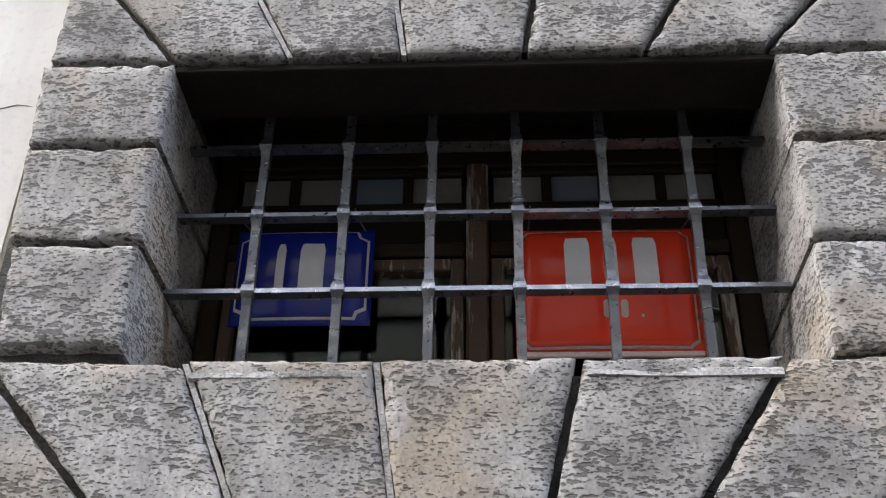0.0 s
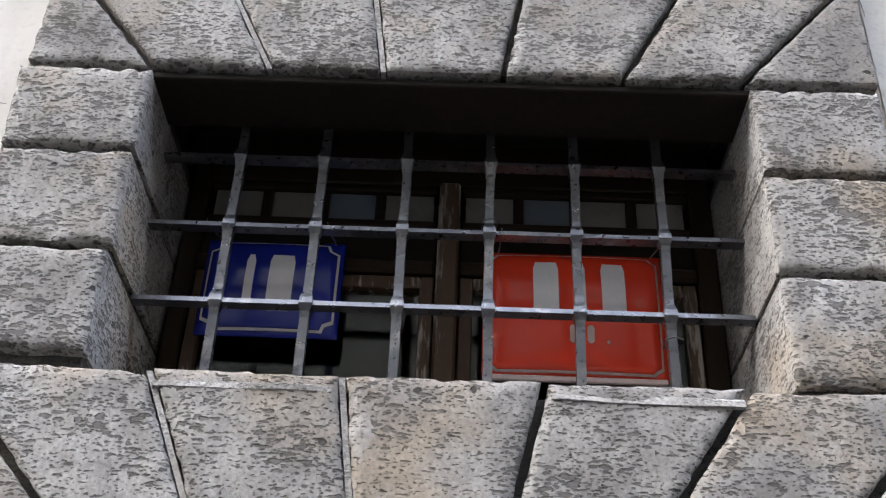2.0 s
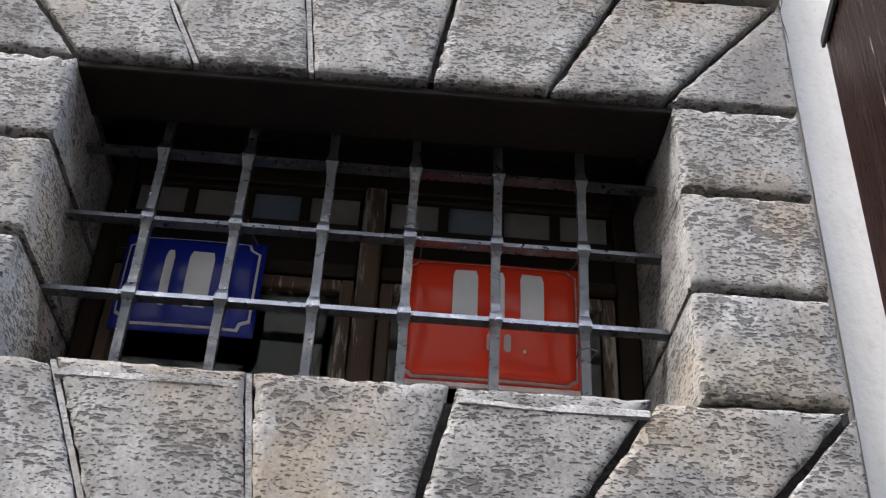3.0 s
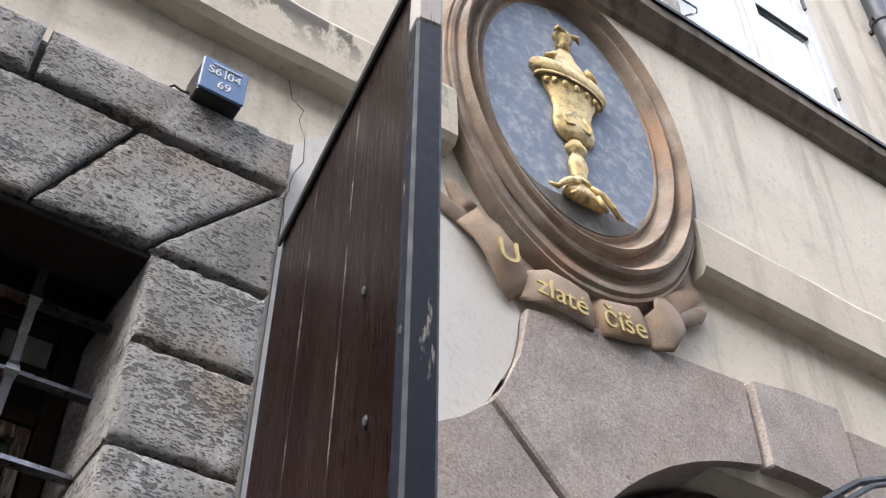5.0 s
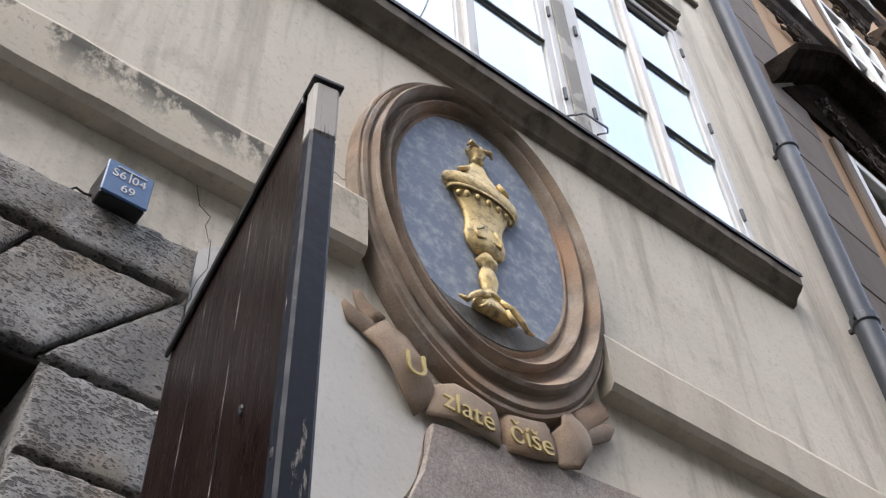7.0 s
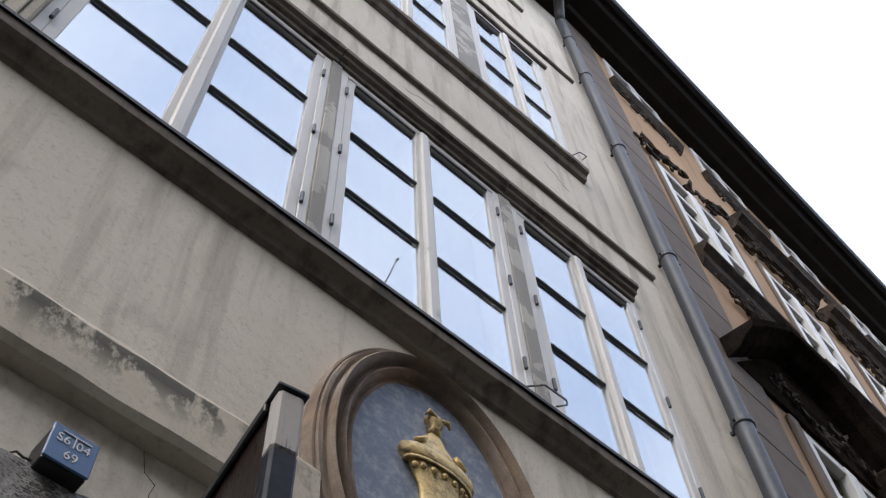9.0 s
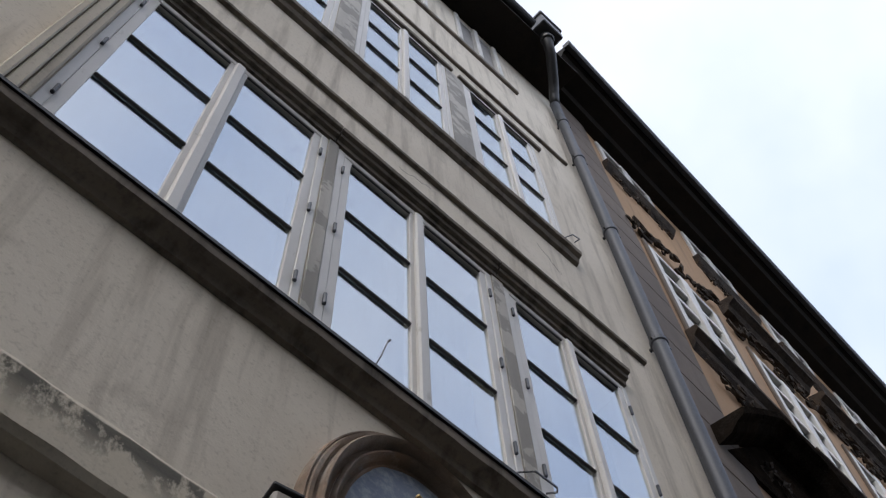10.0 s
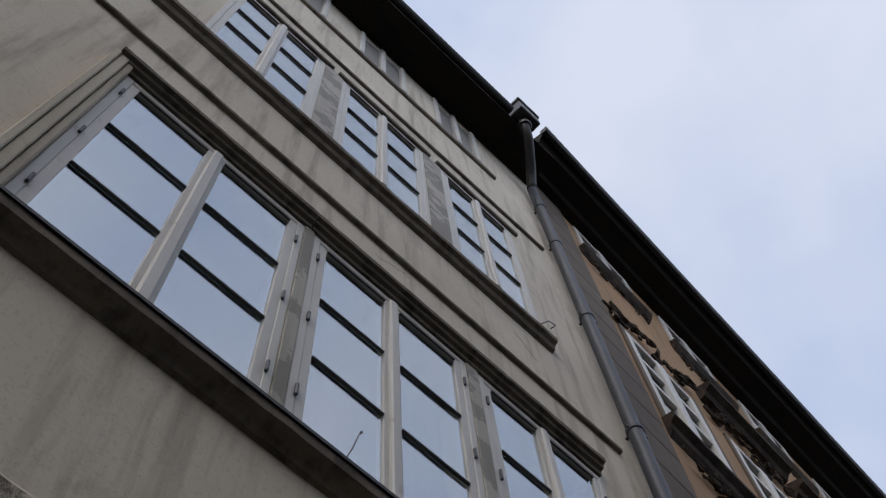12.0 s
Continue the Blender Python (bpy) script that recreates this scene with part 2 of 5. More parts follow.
PALE_ENAMEL = paint_mat("worn_pale_enamel", (0.55, 0.44, 0.42), (0.34, 0.28, 0.26), (0.55, 0.7), 0.25, 14, bumpy=0.03)
TAG_BLUE = paint_mat("light_blue_tag", (0.075, 0.15, 0.30), (0.06, 0.12, 0.25), (0.6, 0.8), 0.4)
TAG_BLACK = paint_mat("black_tag_case", (0.012, 0.012, 0.013), (0.02, 0.02, 0.02), (0.6, 0.8), 0.5)
PALE_LETTER = paint_mat("pale_letter_paint", (0.68, 0.68, 0.68), (0.5, 0.5, 0.52), (0.6, 0.8), 0.5)
GOLD = paint_mat("gilded_plaster", (0.70, 0.53, 0.25), (0.24, 0.18, 0.10), (0.48, 0.64), 0.55, 26, metal=0.4, bumpy=0.7)
GOLD_LETTER = paint_mat("gold_leaf_lettering", (0.55, 0.42, 0.17), (0.33, 0.25, 0.12), (0.55, 0.75), 0.45, 24, metal=0.4)
FRAME_STUCCO = stone_mat("brown_painted_stucco", (0.20, 0.152, 0.115), (0.36, 0.285, 0.22), (0.40, 0.245, 0.155), 0.4, 0.08, 0.6, 0.2)
PANEL_BLUE = paint_mat("slate_blue_painted_ground", (0.225, 0.27, 0.355), (0.40, 0.43, 0.48), (0.46, 0.68), 0.8, 24, bumpy=0.35)
MOUND = paint_mat("dark_grey_mound", (0.11, 0.105, 0.098), (0.22, 0.205, 0.19), (0.5, 0.7), 0.8, 10, bumpy=0.5)
RIBBON_MAT = stone_mat("brown_ribbon_stucco", (0.25, 0.185, 0.135), (0.38, 0.29, 0.215), (0.42, 0.27, 0.165), 0.15, 0.08, 0.6, 0.2)
ORANGE = plaster_mat("ochre_plaster", (0.38, 0.235, 0.125), (0.31, 0.19, 0.10), (0.17, 0.115, 0.07), 0.6)
QUOIN = plaster_mat("brown_grey_quoin", (0.15, 0.118, 0.094), (0.112, 0.088, 0.071), (0.06, 0.048, 0.04), 0.4)
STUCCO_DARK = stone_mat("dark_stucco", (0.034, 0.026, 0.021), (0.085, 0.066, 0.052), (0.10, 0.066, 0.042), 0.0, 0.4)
# near-black, for the neighbour's hoods and the fields below them
HOOD_STONE = stone_mat("near_black_hood_sandstone", (0.012, 0.0095, 0.008), (0.03, 0.023, 0.018), (0.04, 0.027, 0.018), 0.0, 0.4)
COBBLE = stone_mat("granite_setts", (0.045, 0.044, 0.042), (0.085, 0.082, 0.08), (0.07, 0.06, 0.055), 0.1, 0.5)
OPPOSITE = plaster_mat("opposite_plaster", (0.33, 0.31, 0.26), (0.26, 0.245, 0.20), (0.2, 0.19, 0.17))
ROOM = paint_mat("dim_room_paint", (0.30, 0.29, 0.28), (0.22, 0.21, 0.20), (0.5, 0.7), 0.9)
CURTAIN = paint_mat("pale_net_curtain", (0.66, 0.68, 0.70), (0.5, 0.52, 0.55), (0.5, 0.7), 0.9, 6, (6, 6, 0.2))
# opaque grey and bluish colours for the small upper panes
PALE_PANE = paint_mat("pale_grey_opaque_glass", (0.24, 0.232, 0.215), (0.15, 0.145, 0.135), (0.5, 0.7), 0.35, 9)
BLUE_PANE = paint_mat("bluish_opaque_glass", (0.16, 0.19, 0.235), (0.2, 0.21, 0.215), (0.5, 0.7), 0.35, 9)
SKY_GLASS = glass_mat("upper_window_glass", 0.38, (0.88, 0.92, 0.97))
DARK_GLASS = glass_mat("cellar_window_glass", 0.035, (0.9, 0.93, 0.9))
for dull in (BOARD_WOOD, EDGE_PAINT, SOFFIT, OLD_WOOD, STUCCO_DARK):
    dull.node_tree.nodes["Principled BSDF"].inputs["Specular IOR Level"].default_value = 0.2
HOOD_STONE.node_tree.nodes["Principled BSDF"].inputs["Specular IOR Level"].default_value = 0.0
JOINT = paint_mat("worn_plank_edge", (0.016, 0.0085, 0.0065), (0.22, 0.19, 0.175), (0.52, 0.60), 0.6, 40, (1, 1, 0.35))
CABLE = paint_mat("black_cable", (0.012, 0.012, 0.013), (0.03, 0.03, 0.03), (0.6, 0.8), 0.5)

# ---------------------------------------------------------------- mesh helpers
PLACE = [Matrix.Identity(4)]


def mesh_of(name, bm, material, smooth=False):
    bmesh.ops.recalc_face_normals(bm, faces=bm.faces)
    bm.transform(PLACE[0])
    me = bpy.data.meshes.new(name)
    bm.to_mesh(me)
    bm.free()
    if smooth:
        for p in me.polygons:
            p.use_smooth = True
    me.materials.append(material)
    return me


def part(name, bm, material, parent=None, label="", smooth=False):
    ob = new(name, mesh_of(name, bm, material, smooth))
    if parent:
        ob.parent = parent
    if label:
        tagged(ob, label)
    return ob


def thing(name, label, category, group="", kind=""):
    return tagged(new(name), label, category, group, kind)


def boxes(*dims, bevel=0.0):
    bm = bmesh.new()
    for x0, x1, y0, y1, z0, z1 in dims:
        r = bmesh.ops.create_cube(bm, size=1.0)
        for v in r["verts"]:
            v.co = Vector((x0 + (v.co.x + 0.5) * (x1 - x0), y0 + (v.co.y + 0.5) * (y1 - y0), z0 + (v.co.z + 0.5) * (z1 - z0)))
    if bevel:
        bmesh.ops.bevel(bm, geom=bm.edges[:], offset=bevel, segments=1, affect="EDGES")
    return bm


def prism(poly, y0, y1, bevel=0.0):
    """A plate with the outline poly in x and z, from y0 to y1."""
    bm = bmesh.new()
    a = [bm.verts.new((x, y0, z)) for x, z in poly]
    b = [bm.verts.new((x, y1, z)) for x, z in poly]
    bm.faces.new(a)
    bm.faces.new(b[::-1])
    for i in range(len(poly)):
        j = (i + 1) % len(poly)
        bm.faces.new((a[i], b[i], b[j], a[j]))
    if bevel:
        bmesh.ops.bevel(bm, geom=bm.edges[:], offset=bevel, segments=1, affect="EDGES")
    return bm


def moulding(profile, x0, x1):
    """A closed profile of (y, z) run along x."""
    bm = bmesh.new()
    a = [bm.verts.new((x0, y, z)) for y, z in profile]
    b = [bm.verts.new((x1, y, z)) for y, z in profile]
    bm.faces.new(a)
    bm.faces.new(b[::-1])
    for i in range(len(profile)):
        j = (i + 1) % len(profile)
        bm.faces.new((a[i], b[i], b[j], a[j]))
    return bm


def rough_moulding(profile, x0, x1, step=0.05, amp=0.004):
    """An open profile of (y, z) run along x with worn, uneven edges."""
    bm = bmesh.new()
    n = max(2, int((x1 - x0) / step))
    rows = []
    for i in range(n + 1):
        x = x0 + (x1 - x0) * i / n
        row = []
        for k, (y, z) in enumerate(profile):
            q = Vector((x * 9, y * 40 + k, z * 9))
            row.append(bm.verts.new((x, y + amp * noise.noise(q), z + amp * noise.noise(q + Vector((5, 9, 2))))))
        rows.append(row)
    for a, b in zip(rows, rows[1:]):
        for k in range(len(profile) - 1):
            bm.faces.new((a[k], b[k], b[k + 1], a[k + 1]))
    bm.faces.new(rows[0])
    bm.faces.new(rows[-1][::-1])
    return bm


def stone(quad, y0, y1, gap=0.0070, cell=0.014, relief=0.0022, soft=0.005):
    """A hewn block: its front, at y0, is worn and uneven; quad goes round in x and z from the lower left."""
    c = Vector((sum(p[0] for p in quad) / 4, sum(p[1] for p in quad) / 4))
    pts = []
    for k in range(4):
        p, prev, nxt = Vector(quad[k]), Vector(quad[k - 1]), Vector(quad[(k + 1) % 4])
        move = Vector((0, 0))
        for q in (prev, nxt):
            e = q - p
            if e.length > 1e-6:
                nrm = Vector((-e.y, e.x)).normalized()
                if nrm.dot(c - p) < 0:
                    nrm = -nrm
                move += nrm * gap
        pts.append(p + move)
    w = max((pts[1] - pts[0]).length, (pts[2] - pts[3]).length)
    h = max((pts[3] - pts[0]).length, (pts[2] - pts[1]).length)
    us, vs = ([0.0, 0.004 / d, 0.010 / d] + [0.010 / d + (1 - 0.020 / d) * k / q for k in range(1, q)] + [1 - 0.010 / d, 1 - 0.004 / d, 1.0] for d, q in ((w, max(3, int(w / cell))), (h, max(3, int(h / cell)))))
    n = len(us) - 1
    seed = Vector((c.x * 13.7, c.y * 7.3, 0))
    bm = bmesh.new()
    grid = []
    for v in vs:
        row = []
        for u in us:
            p = (pts[0] * (1 - u) + pts[1] * u) * (1 - v) + (pts[3] * (1 - u) + pts[2] * u) * v
            edge = min(u * w, (1 - u) * w, v * h, (1 - v) * h)
            q = Vector((p.x * 22, p.y * 34, 1.7)) + seed
            q2 = Vector((p.x * 60, p.y * 90, 4.2)) + seed
            chip = max(0.0, noise.noise(q * 1.6 + Vector((9, 2, 7))) - 0.12) * 0.035
            y = y0 + relief * noise.noise(q) + 0.5 * relief * noise.noise(q2) + (0.0045 + chip) * math.exp(-edge / soft)
            wob = 0.0030 * (edge < 1e-6)
            row.append(bm.verts.new((p.x + wob * noise.noise(q * 1.3), y, p.y + wob * noise.noise(q * 1.3 + Vector((3, 3, 3))))))
        grid.append(row)
    for a, b in zip(grid, grid[1:]):
        for i in range(n):
            bm.faces.new((a[i], a[i + 1], b[i + 1], b[i]))
    ring = grid[0][:] + [r[-1] for r in grid[1:]] + grid[-1][-2::-1] + [r[0] for r in grid[-2:0:-1]]
    back = [bm.verts.new((v.co.x, y1, v.co.z)) for v in ring]
    for k in range(len(ring)):
        j = (k + 1) % len(ring)
        bm.faces.new((ring[k], back[k], back[j], ring[j]))
    bm.faces.new(back)
    bmesh.ops.recalc_face_normals(bm, faces=bm.faces)
    for e in bm.edges:
        e.smooth = len(e.link_faces) < 2 or e.calc_face_angle() < 0.7
    return bm


def tube(points, radius, sides=10, closed_ends=True):
    bm = bmesh.new()
    pts = [Vector(p) for p in points]
    rings = []
    for i, p in enumerate(pts):
        d = (pts[min(i + 1, len(pts) - 1)] - pts[max(i - 1, 0)]).normalized()
        side = d.cross(Vector((0, 1, 0.13))).normalized()
        up = side.cross(d)
        r = radius[i] if isinstance(radius, (list, tuple)) else radius
        rings.append([bm.verts.new(p + r * (math.cos(a) * side + math.sin(a) * up)) for a in (2 * math.pi * k / sides for k in range(sides))])
    for a, b in zip(rings, rings[1:]):
        for k in range(sides):
            j = (k + 1) % sides
            bm.faces.new((a[k], a[j], b[j], b[k]))
    if closed_ends:
        bm.faces.new(rings[0])
        bm.faces.new(rings[-1][::-1])
    return bm


def lathe(profile, centre, flat=1.0, sides=28):
    """(radius, z) turned about the upright axis through centre, flattened in y."""
    bm = bmesh.new()
    rings = []
    for r, z in profile:
        rings.append([bm.verts.new((centre[0] + r * math.cos(a), centre[1] + flat * r * math.sin(a), z)) for a in (2 * math.pi * k / sides for k in range(sides))])
    for a, b in zip(rings, rings[1:]):
        for k in range(sides):
            j = (k + 1) % sides
            bm.faces.new((a[k], a[j], b[j], b[k]))
    bm.faces.new(rings[0])
    bm.faces.new(rings[-1][::-1])
    return bm


def wall_with_holes(x0, x1, z0, z1, y0, y1, holes, name, material, label):
    """An upright wall with openings (x0, x1, z0, z1) that go right through it."""
    xs = sorted({x0, x1, *(h[0] for h in holes), *(h[1] for h in holes)})
    zs = sorted({z0, z1, *(h[2] for h in holes), *(h[3] for h in holes)})
    solid = {}
    for i in range(len(xs) - 1):
        for j in range(len(zs) - 1):
            cx, cz = (xs[i] + xs[i + 1]) / 2, (zs[j] + zs[j + 1]) / 2
            solid[i, j] = not any(a < cx < b and c < cz < d for a, b, c, d in holes)
    bm = bmesh.new()
    made = {}

    def vert(i, j, y):
        if (i, j, y) not in made:
            made[i, j, y] = bm.verts.new((xs[i], y, zs[j]))
        return made[i, j, y]

    for (i, j), full in solid.items():
        if not full:
            continue
        for y in (y0, y1):
            bm.faces.new((vert(i, j, y), vert(i + 1, j, y), vert(i + 1, j + 1, y), vert(i, j + 1, y)))
        for di, dj, a, b in ((-1, 0, (0, 0), (0, 1)), (1, 0, (1, 0), (1, 1)), (0, -1, (0, 0), (1, 0)), (0, 1, (0, 1), (1, 1))):
            if not solid.get((i + di, j + dj), False):
                p, q = (i + a[0], j + a[1]), (i + b[0], j + b[1])
                bm.faces.new((vert(*p, y0), vert(*q, y0), vert(*q, y1), vert(*p, y1)))
    return tagged(part(name, bm, material), label, "wall", kind="structure")


# ---------------------------------------------------------------- the golden-cup house: wall
W_ROW = [(0.045, 1.22), (1.29, 2.41), (2.505, 3.525)]
U_ROW = [(0.13, 1.09), (1.29, 2.26), (2.48, 3.39)]
V_ROW = [(0.24, 0.94), (1.41, 2.10), (2.55, 3.23)]
holes = [(-0.735, 0.915, 2.05, 3.53), (1.49, 3.52, 0.0, 3.15)]
holes += [(a, b, 5.22, 7.30) for a, b in W_ROW]
holes += [(a, b, 9.22, 11.42) for a, b in U_ROW]
holes += [(a, b, 13.35, 14.62) for a, b in V_ROW]
wall_with_holes(-6.0, 4.2, 0.0, 15.0, 0.0, 0.5, holes, "wall_facade", PLASTER, "weathered cream plastered house front with rain streaks")


def lettering(name, text, size, m, material, parent, depth=0.003, shear=0.0):
    """Raised letters in the built-in font, as a mesh; m places their lower left corner."""
    cu = bpy.data.curves.new(name, "FONT")
    cu.body, cu.size, cu.extrude, cu.shear = text, size, depth, shear
    tmp = bpy.data.objects.new(name, cu)
    scene.collection.objects.link(tmp)
    bpy.context.view_layer.update()
    me = bpy.data.meshes.new_from_object(tmp.evaluated_get(bpy.context.evaluated_depsgraph_get()))
    bpy.data.objects.remove(tmp)
    me.transform(PLACE[0] @ m)
    me.materials.clear()
    me.materials.append(material)
    ob = new(name, me)
    ob.parent = parent
    return ob


def upright(x, y, z, roll=0.0):
    """Letters that stand on the wall and face the street; roll turns them in the wall's plane."""
    return Matrix.Translation((x, y, z)) @ Matrix.Rotation(radians(roll), 4, "Y") @ Matrix.Rotation(radians(90), 4, "X")


# ground, opposite side, rooms behind the windows
bm = bmesh.new()
bmesh.ops.create_grid(bm, x_segments=2, y_segments=2, size=400)
tagged(part("ground", bm, COBBLE), "grey granite sett paving of the street", "ground", kind="structure")
wall_opp_holes = [(x, x + 1.1, z, z + 1.9) for x in (-7.4, -5.0, -2.6, -0.2, 2.2, 4.6, 7.0) for z in (1.3, 10.2)]
wall_with_holes(-30, 34, 0, 13.0, -8.4, -8.0, wall_opp_holes, "wall_opposite", OPPOSITE, "plain plastered house front across the street")
tagged(part("backdrop_rooms", boxes((-30, 34, -9.6, -9.5, 0, 13)), ROOM), "dim rooms behind the windows across the street", "wall", kind="structure")
tagged(part("interior_walls", boxes((-5.9, 4.1, 3.0, 3.1, 0, 14.9), (-5.9, -5.8, 0.5, 3.0, 0, 14.9), (4.0, 4.1, 0.5, 3.0, 0, 14.9)), ROOM), "dim painted room walls behind the windows", "wall", kind="structure")
tagged(part("interior_floors", boxes(*[(-5.8, 4.0, 0.5, 3.0, z, z + 0.2) for z in (0.0, 4.2, 8.3, 12.4, 14.7)]), ROOM), "dim room floors between the storeys", "floor", kind="structure")
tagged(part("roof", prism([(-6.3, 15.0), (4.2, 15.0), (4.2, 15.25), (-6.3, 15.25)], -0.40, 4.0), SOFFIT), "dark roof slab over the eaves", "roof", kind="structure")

# whitewashed patch of the wall round the cellar window and behind the board
white_patch = prism([(-6.0, 0.0), (-0.742, 0.0), (-0.742, 3.30), (-0.80, 3.60), (-6.0, 3.74)], -0.006, 0.0)
tagged(part("wall_whitewash", white_patch, WHITE_PLASTER), "whitewashed plaster beside the stone window surround", "wall", kind="structure")
strip_patch = prism([(0.925, 0.0), (1.24, 0.0), (1.24, 2.91), (1.37, 2.955), (1.46, 3.045), (1.545, 3.20), (1.58, 3.37), (1.42, 3.64), (1.05, 3.70), (0.925, 3.58)], -0.006, 0.0)
tagged(part("wall_whitewash_strip", strip_patch, WHITE_PLASTER), "whitewashed plaster between window and portal", "wall", kind="structure")

# ---------------------------------------------------------------- cellar window: stone surround
surround = thing("stone_window_surround", "rough grey tuff surround of a low barred window", "stone surround", kind="structure")
YF, YB = -0.042, 0.42
bot = [-0.735, -0.49, -0.26, -0.04, 0.19, 0.42, 0.65, 0.915]
top = [-0.735, -0.715, -0.395, -0.08, 0.235, 0.57, 0.895, 0.915]
STONE_QUADS = []
for i in range(7):
    STONE_QUADS.append(("voussoir", [(bot[i], 3.073), (bot[i + 1], 3.073), (top[i + 1], 3.368), (top[i], 3.368)], 0.0))
for a, b in ((-0.735, -0.21), (-0.21, 0.34), (0.34, 0.915)):
    STONE_QUADS.append(("cap_stone", [(a, 3.372), (b, 3.372), (b, 3.525), (a, 3.525)], -0.012))
for z0, z1, l_out in ((2.445, 2.655, -0.70), (2.655, 2.868, -0.722), (2.868, 3.070, -0.735)):
    STONE_QUADS.append(("jamb_stone", [(l_out, z0), (-0.475, z0), (-0.478, z1), (l_out - 0.012, z1)], 0.0))
for z0, z1 in ((2.43, 2.645), (2.645, 2.858), (2.858, 3.068)):
    STONE_QUADS.append(("jamb_stone", [(0.657, z0), (0.912, z0), (0.912, z1), (0.655, z1)], 0.002))
tops = [-0.735, -0.70, -0.37, -0.062, 0.262, 0.585, 0.90, 0.915]
lows = [-0.735, -0.37, -0.215, -0.01, 0.175, 0.345, 0.58, 0.915]
for i in range(7):
    STONE_QUADS.append(("sill_stone", [(lows[i], 2.05), (lows[i + 1], 2.05), (tops[i + 1], 2.428), (tops[i], 2.428)], 0.0))
tagged(part("mortar_bed", boxes((-0.73, 0.91, -0.012, 0.40, 2.05, 2.405), (-0.73, -0.49, -0.012, 0.40, 2.405, 3.10), (0.67, 0.91, -0.012, 0.40, 2.405, 3.10), (-0.73, 0.91, -0.012, 0.10, 3.10, 3.52), (-0.73, 0.91, 0.10, 0.40, 3.26, 3.52)), MORTAR, surround), "dark mortar in the joints")

for lo, hi, z0, z1 in ((lows[2], tops[2], 2.06, 2.42), (lows[3], tops[3], 2.06, 2.42), (bot[2], top[2], 3.078, 3.36), (bot[3], top[3], 3.078, 3.36)):
    part("lime_joint", prism([(lo - 0.005, z0), (lo + 0.005, z0), (hi + 0.005, z1), (hi - 0.005, z1)], -0.036, 0.02), LIME_MORTAR, surround, "pale lime pointing in the joint")
for a, b in ((-0.36, -0.075), (0.272, 0.575)):
    part("lime_ridge", rough_moulding([(-0.036, 2.388), (-0.0435, 2.391), (-0.0435, 2.401), (-0.036, 2.406)], a, b, 0.012, 0.004), LIME_MORTAR, surround, "thin pale lime ridge under the sill edge")

# ---------------------------------------------------------------- cellar window: wooden window behind the bars
win = thing("window_1", "old brown wooden casement window with dark dusty panes", "window", kind="structure")
FY = 0.325
part("frame", boxes((-0.475, -0.435, FY, FY + 0.08, 2.42, 3.20), (0.615, 0.66, FY, FY + 0.08, 2.42, 3.20), (-0.435, 0.615, FY, FY + 0.08, 3.082, 3.20), (-0.435, 0.615, FY, FY + 0.08, 2.42, 2.47), bevel=0.004), OLD_WOOD, win)
part("mullion", boxes((0.070, 0.116, FY - 0.015, FY + 0.08, 2.47, 3.082), bevel=0.006), WORN_WOOD, win, "brown mullion with flaking pale paint")
part("transom", boxes((-0.435, 0.068, FY - 0.01, FY + 0.07, 2.848, 2.880), (0.118, 0.615, FY - 0.01, FY + 0.07, 2.848, 2.880), bevel=0.006), OLD_WOOD, win)
part("infill_board", boxes((-0.435, 0.068, FY + 0.02, FY + 0.05, 2.882, 2.972), (0.118, 0.615, FY + 0.02, FY + 0.05, 2.882, 2.972), bevel=0.003), SOFFIT, win, "near-black board between the panes")
for a, b, dark_side in ((-0.43, 0.066, 1), (0.12, 0.61, -1)):
    cas = part("casement", boxes((a, a + 0.028, FY, FY + 0.04, 2.475, 2.844), (b - 0.028, b, FY, FY + 0.04, 2.475, 2.844), (a + 0.028, b - 0.028, FY, FY + 0.04, 2.816, 2.844), (a + 0.028, b - 0.028, FY, FY + 0.04, 2.475, 2.505), bevel=0.003), WORN_WOOD, win, "casement with worn brown and pale paint")
    part("pane", boxes((a + 0.026, b - 0.026, FY + 0.02, FY + 0.024, 2.503, 2.818)), DARK_GLASS, cas, "dusty dark pane")
    step = (b - a) / 4
    upper = part("fanlight", boxes((a, b, FY + 0.005, FY + 0.04, 2.974, 2.990), (a, b, FY + 0.005, FY + 0.04, 3.064, 3.080), *[(a + step * k - 0.011, a + step * k + 0.011, FY + 0.006, FY + 0.039, 2.9905, 3.0635) for k in (1, 2, 3)], bevel=0.003), OLD_WOOD, win)
    for k in range(4):
        part("pane", boxes((a + step * k + 0.008, a + step * (k + 1) - 0.008, FY + 0.02, FY + 0.024, 2.986, 3.068)), (PALE_PANE, PALE_PANE, BLUE_PANE, PALE_PANE)[(k + (dark_side < 0)) % 4], upper, "small pale opaque pane")

# added boards: the deep shade under the lintel is put into their colour
lintel = thing("lintel_shade_boards", "near-black boards added as shade under the stone lintel", "lintel", kind="structure")
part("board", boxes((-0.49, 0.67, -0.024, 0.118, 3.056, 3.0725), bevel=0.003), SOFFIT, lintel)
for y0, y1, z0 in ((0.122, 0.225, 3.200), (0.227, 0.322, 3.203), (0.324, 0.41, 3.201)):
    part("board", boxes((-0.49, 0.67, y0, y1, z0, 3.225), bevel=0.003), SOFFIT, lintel)
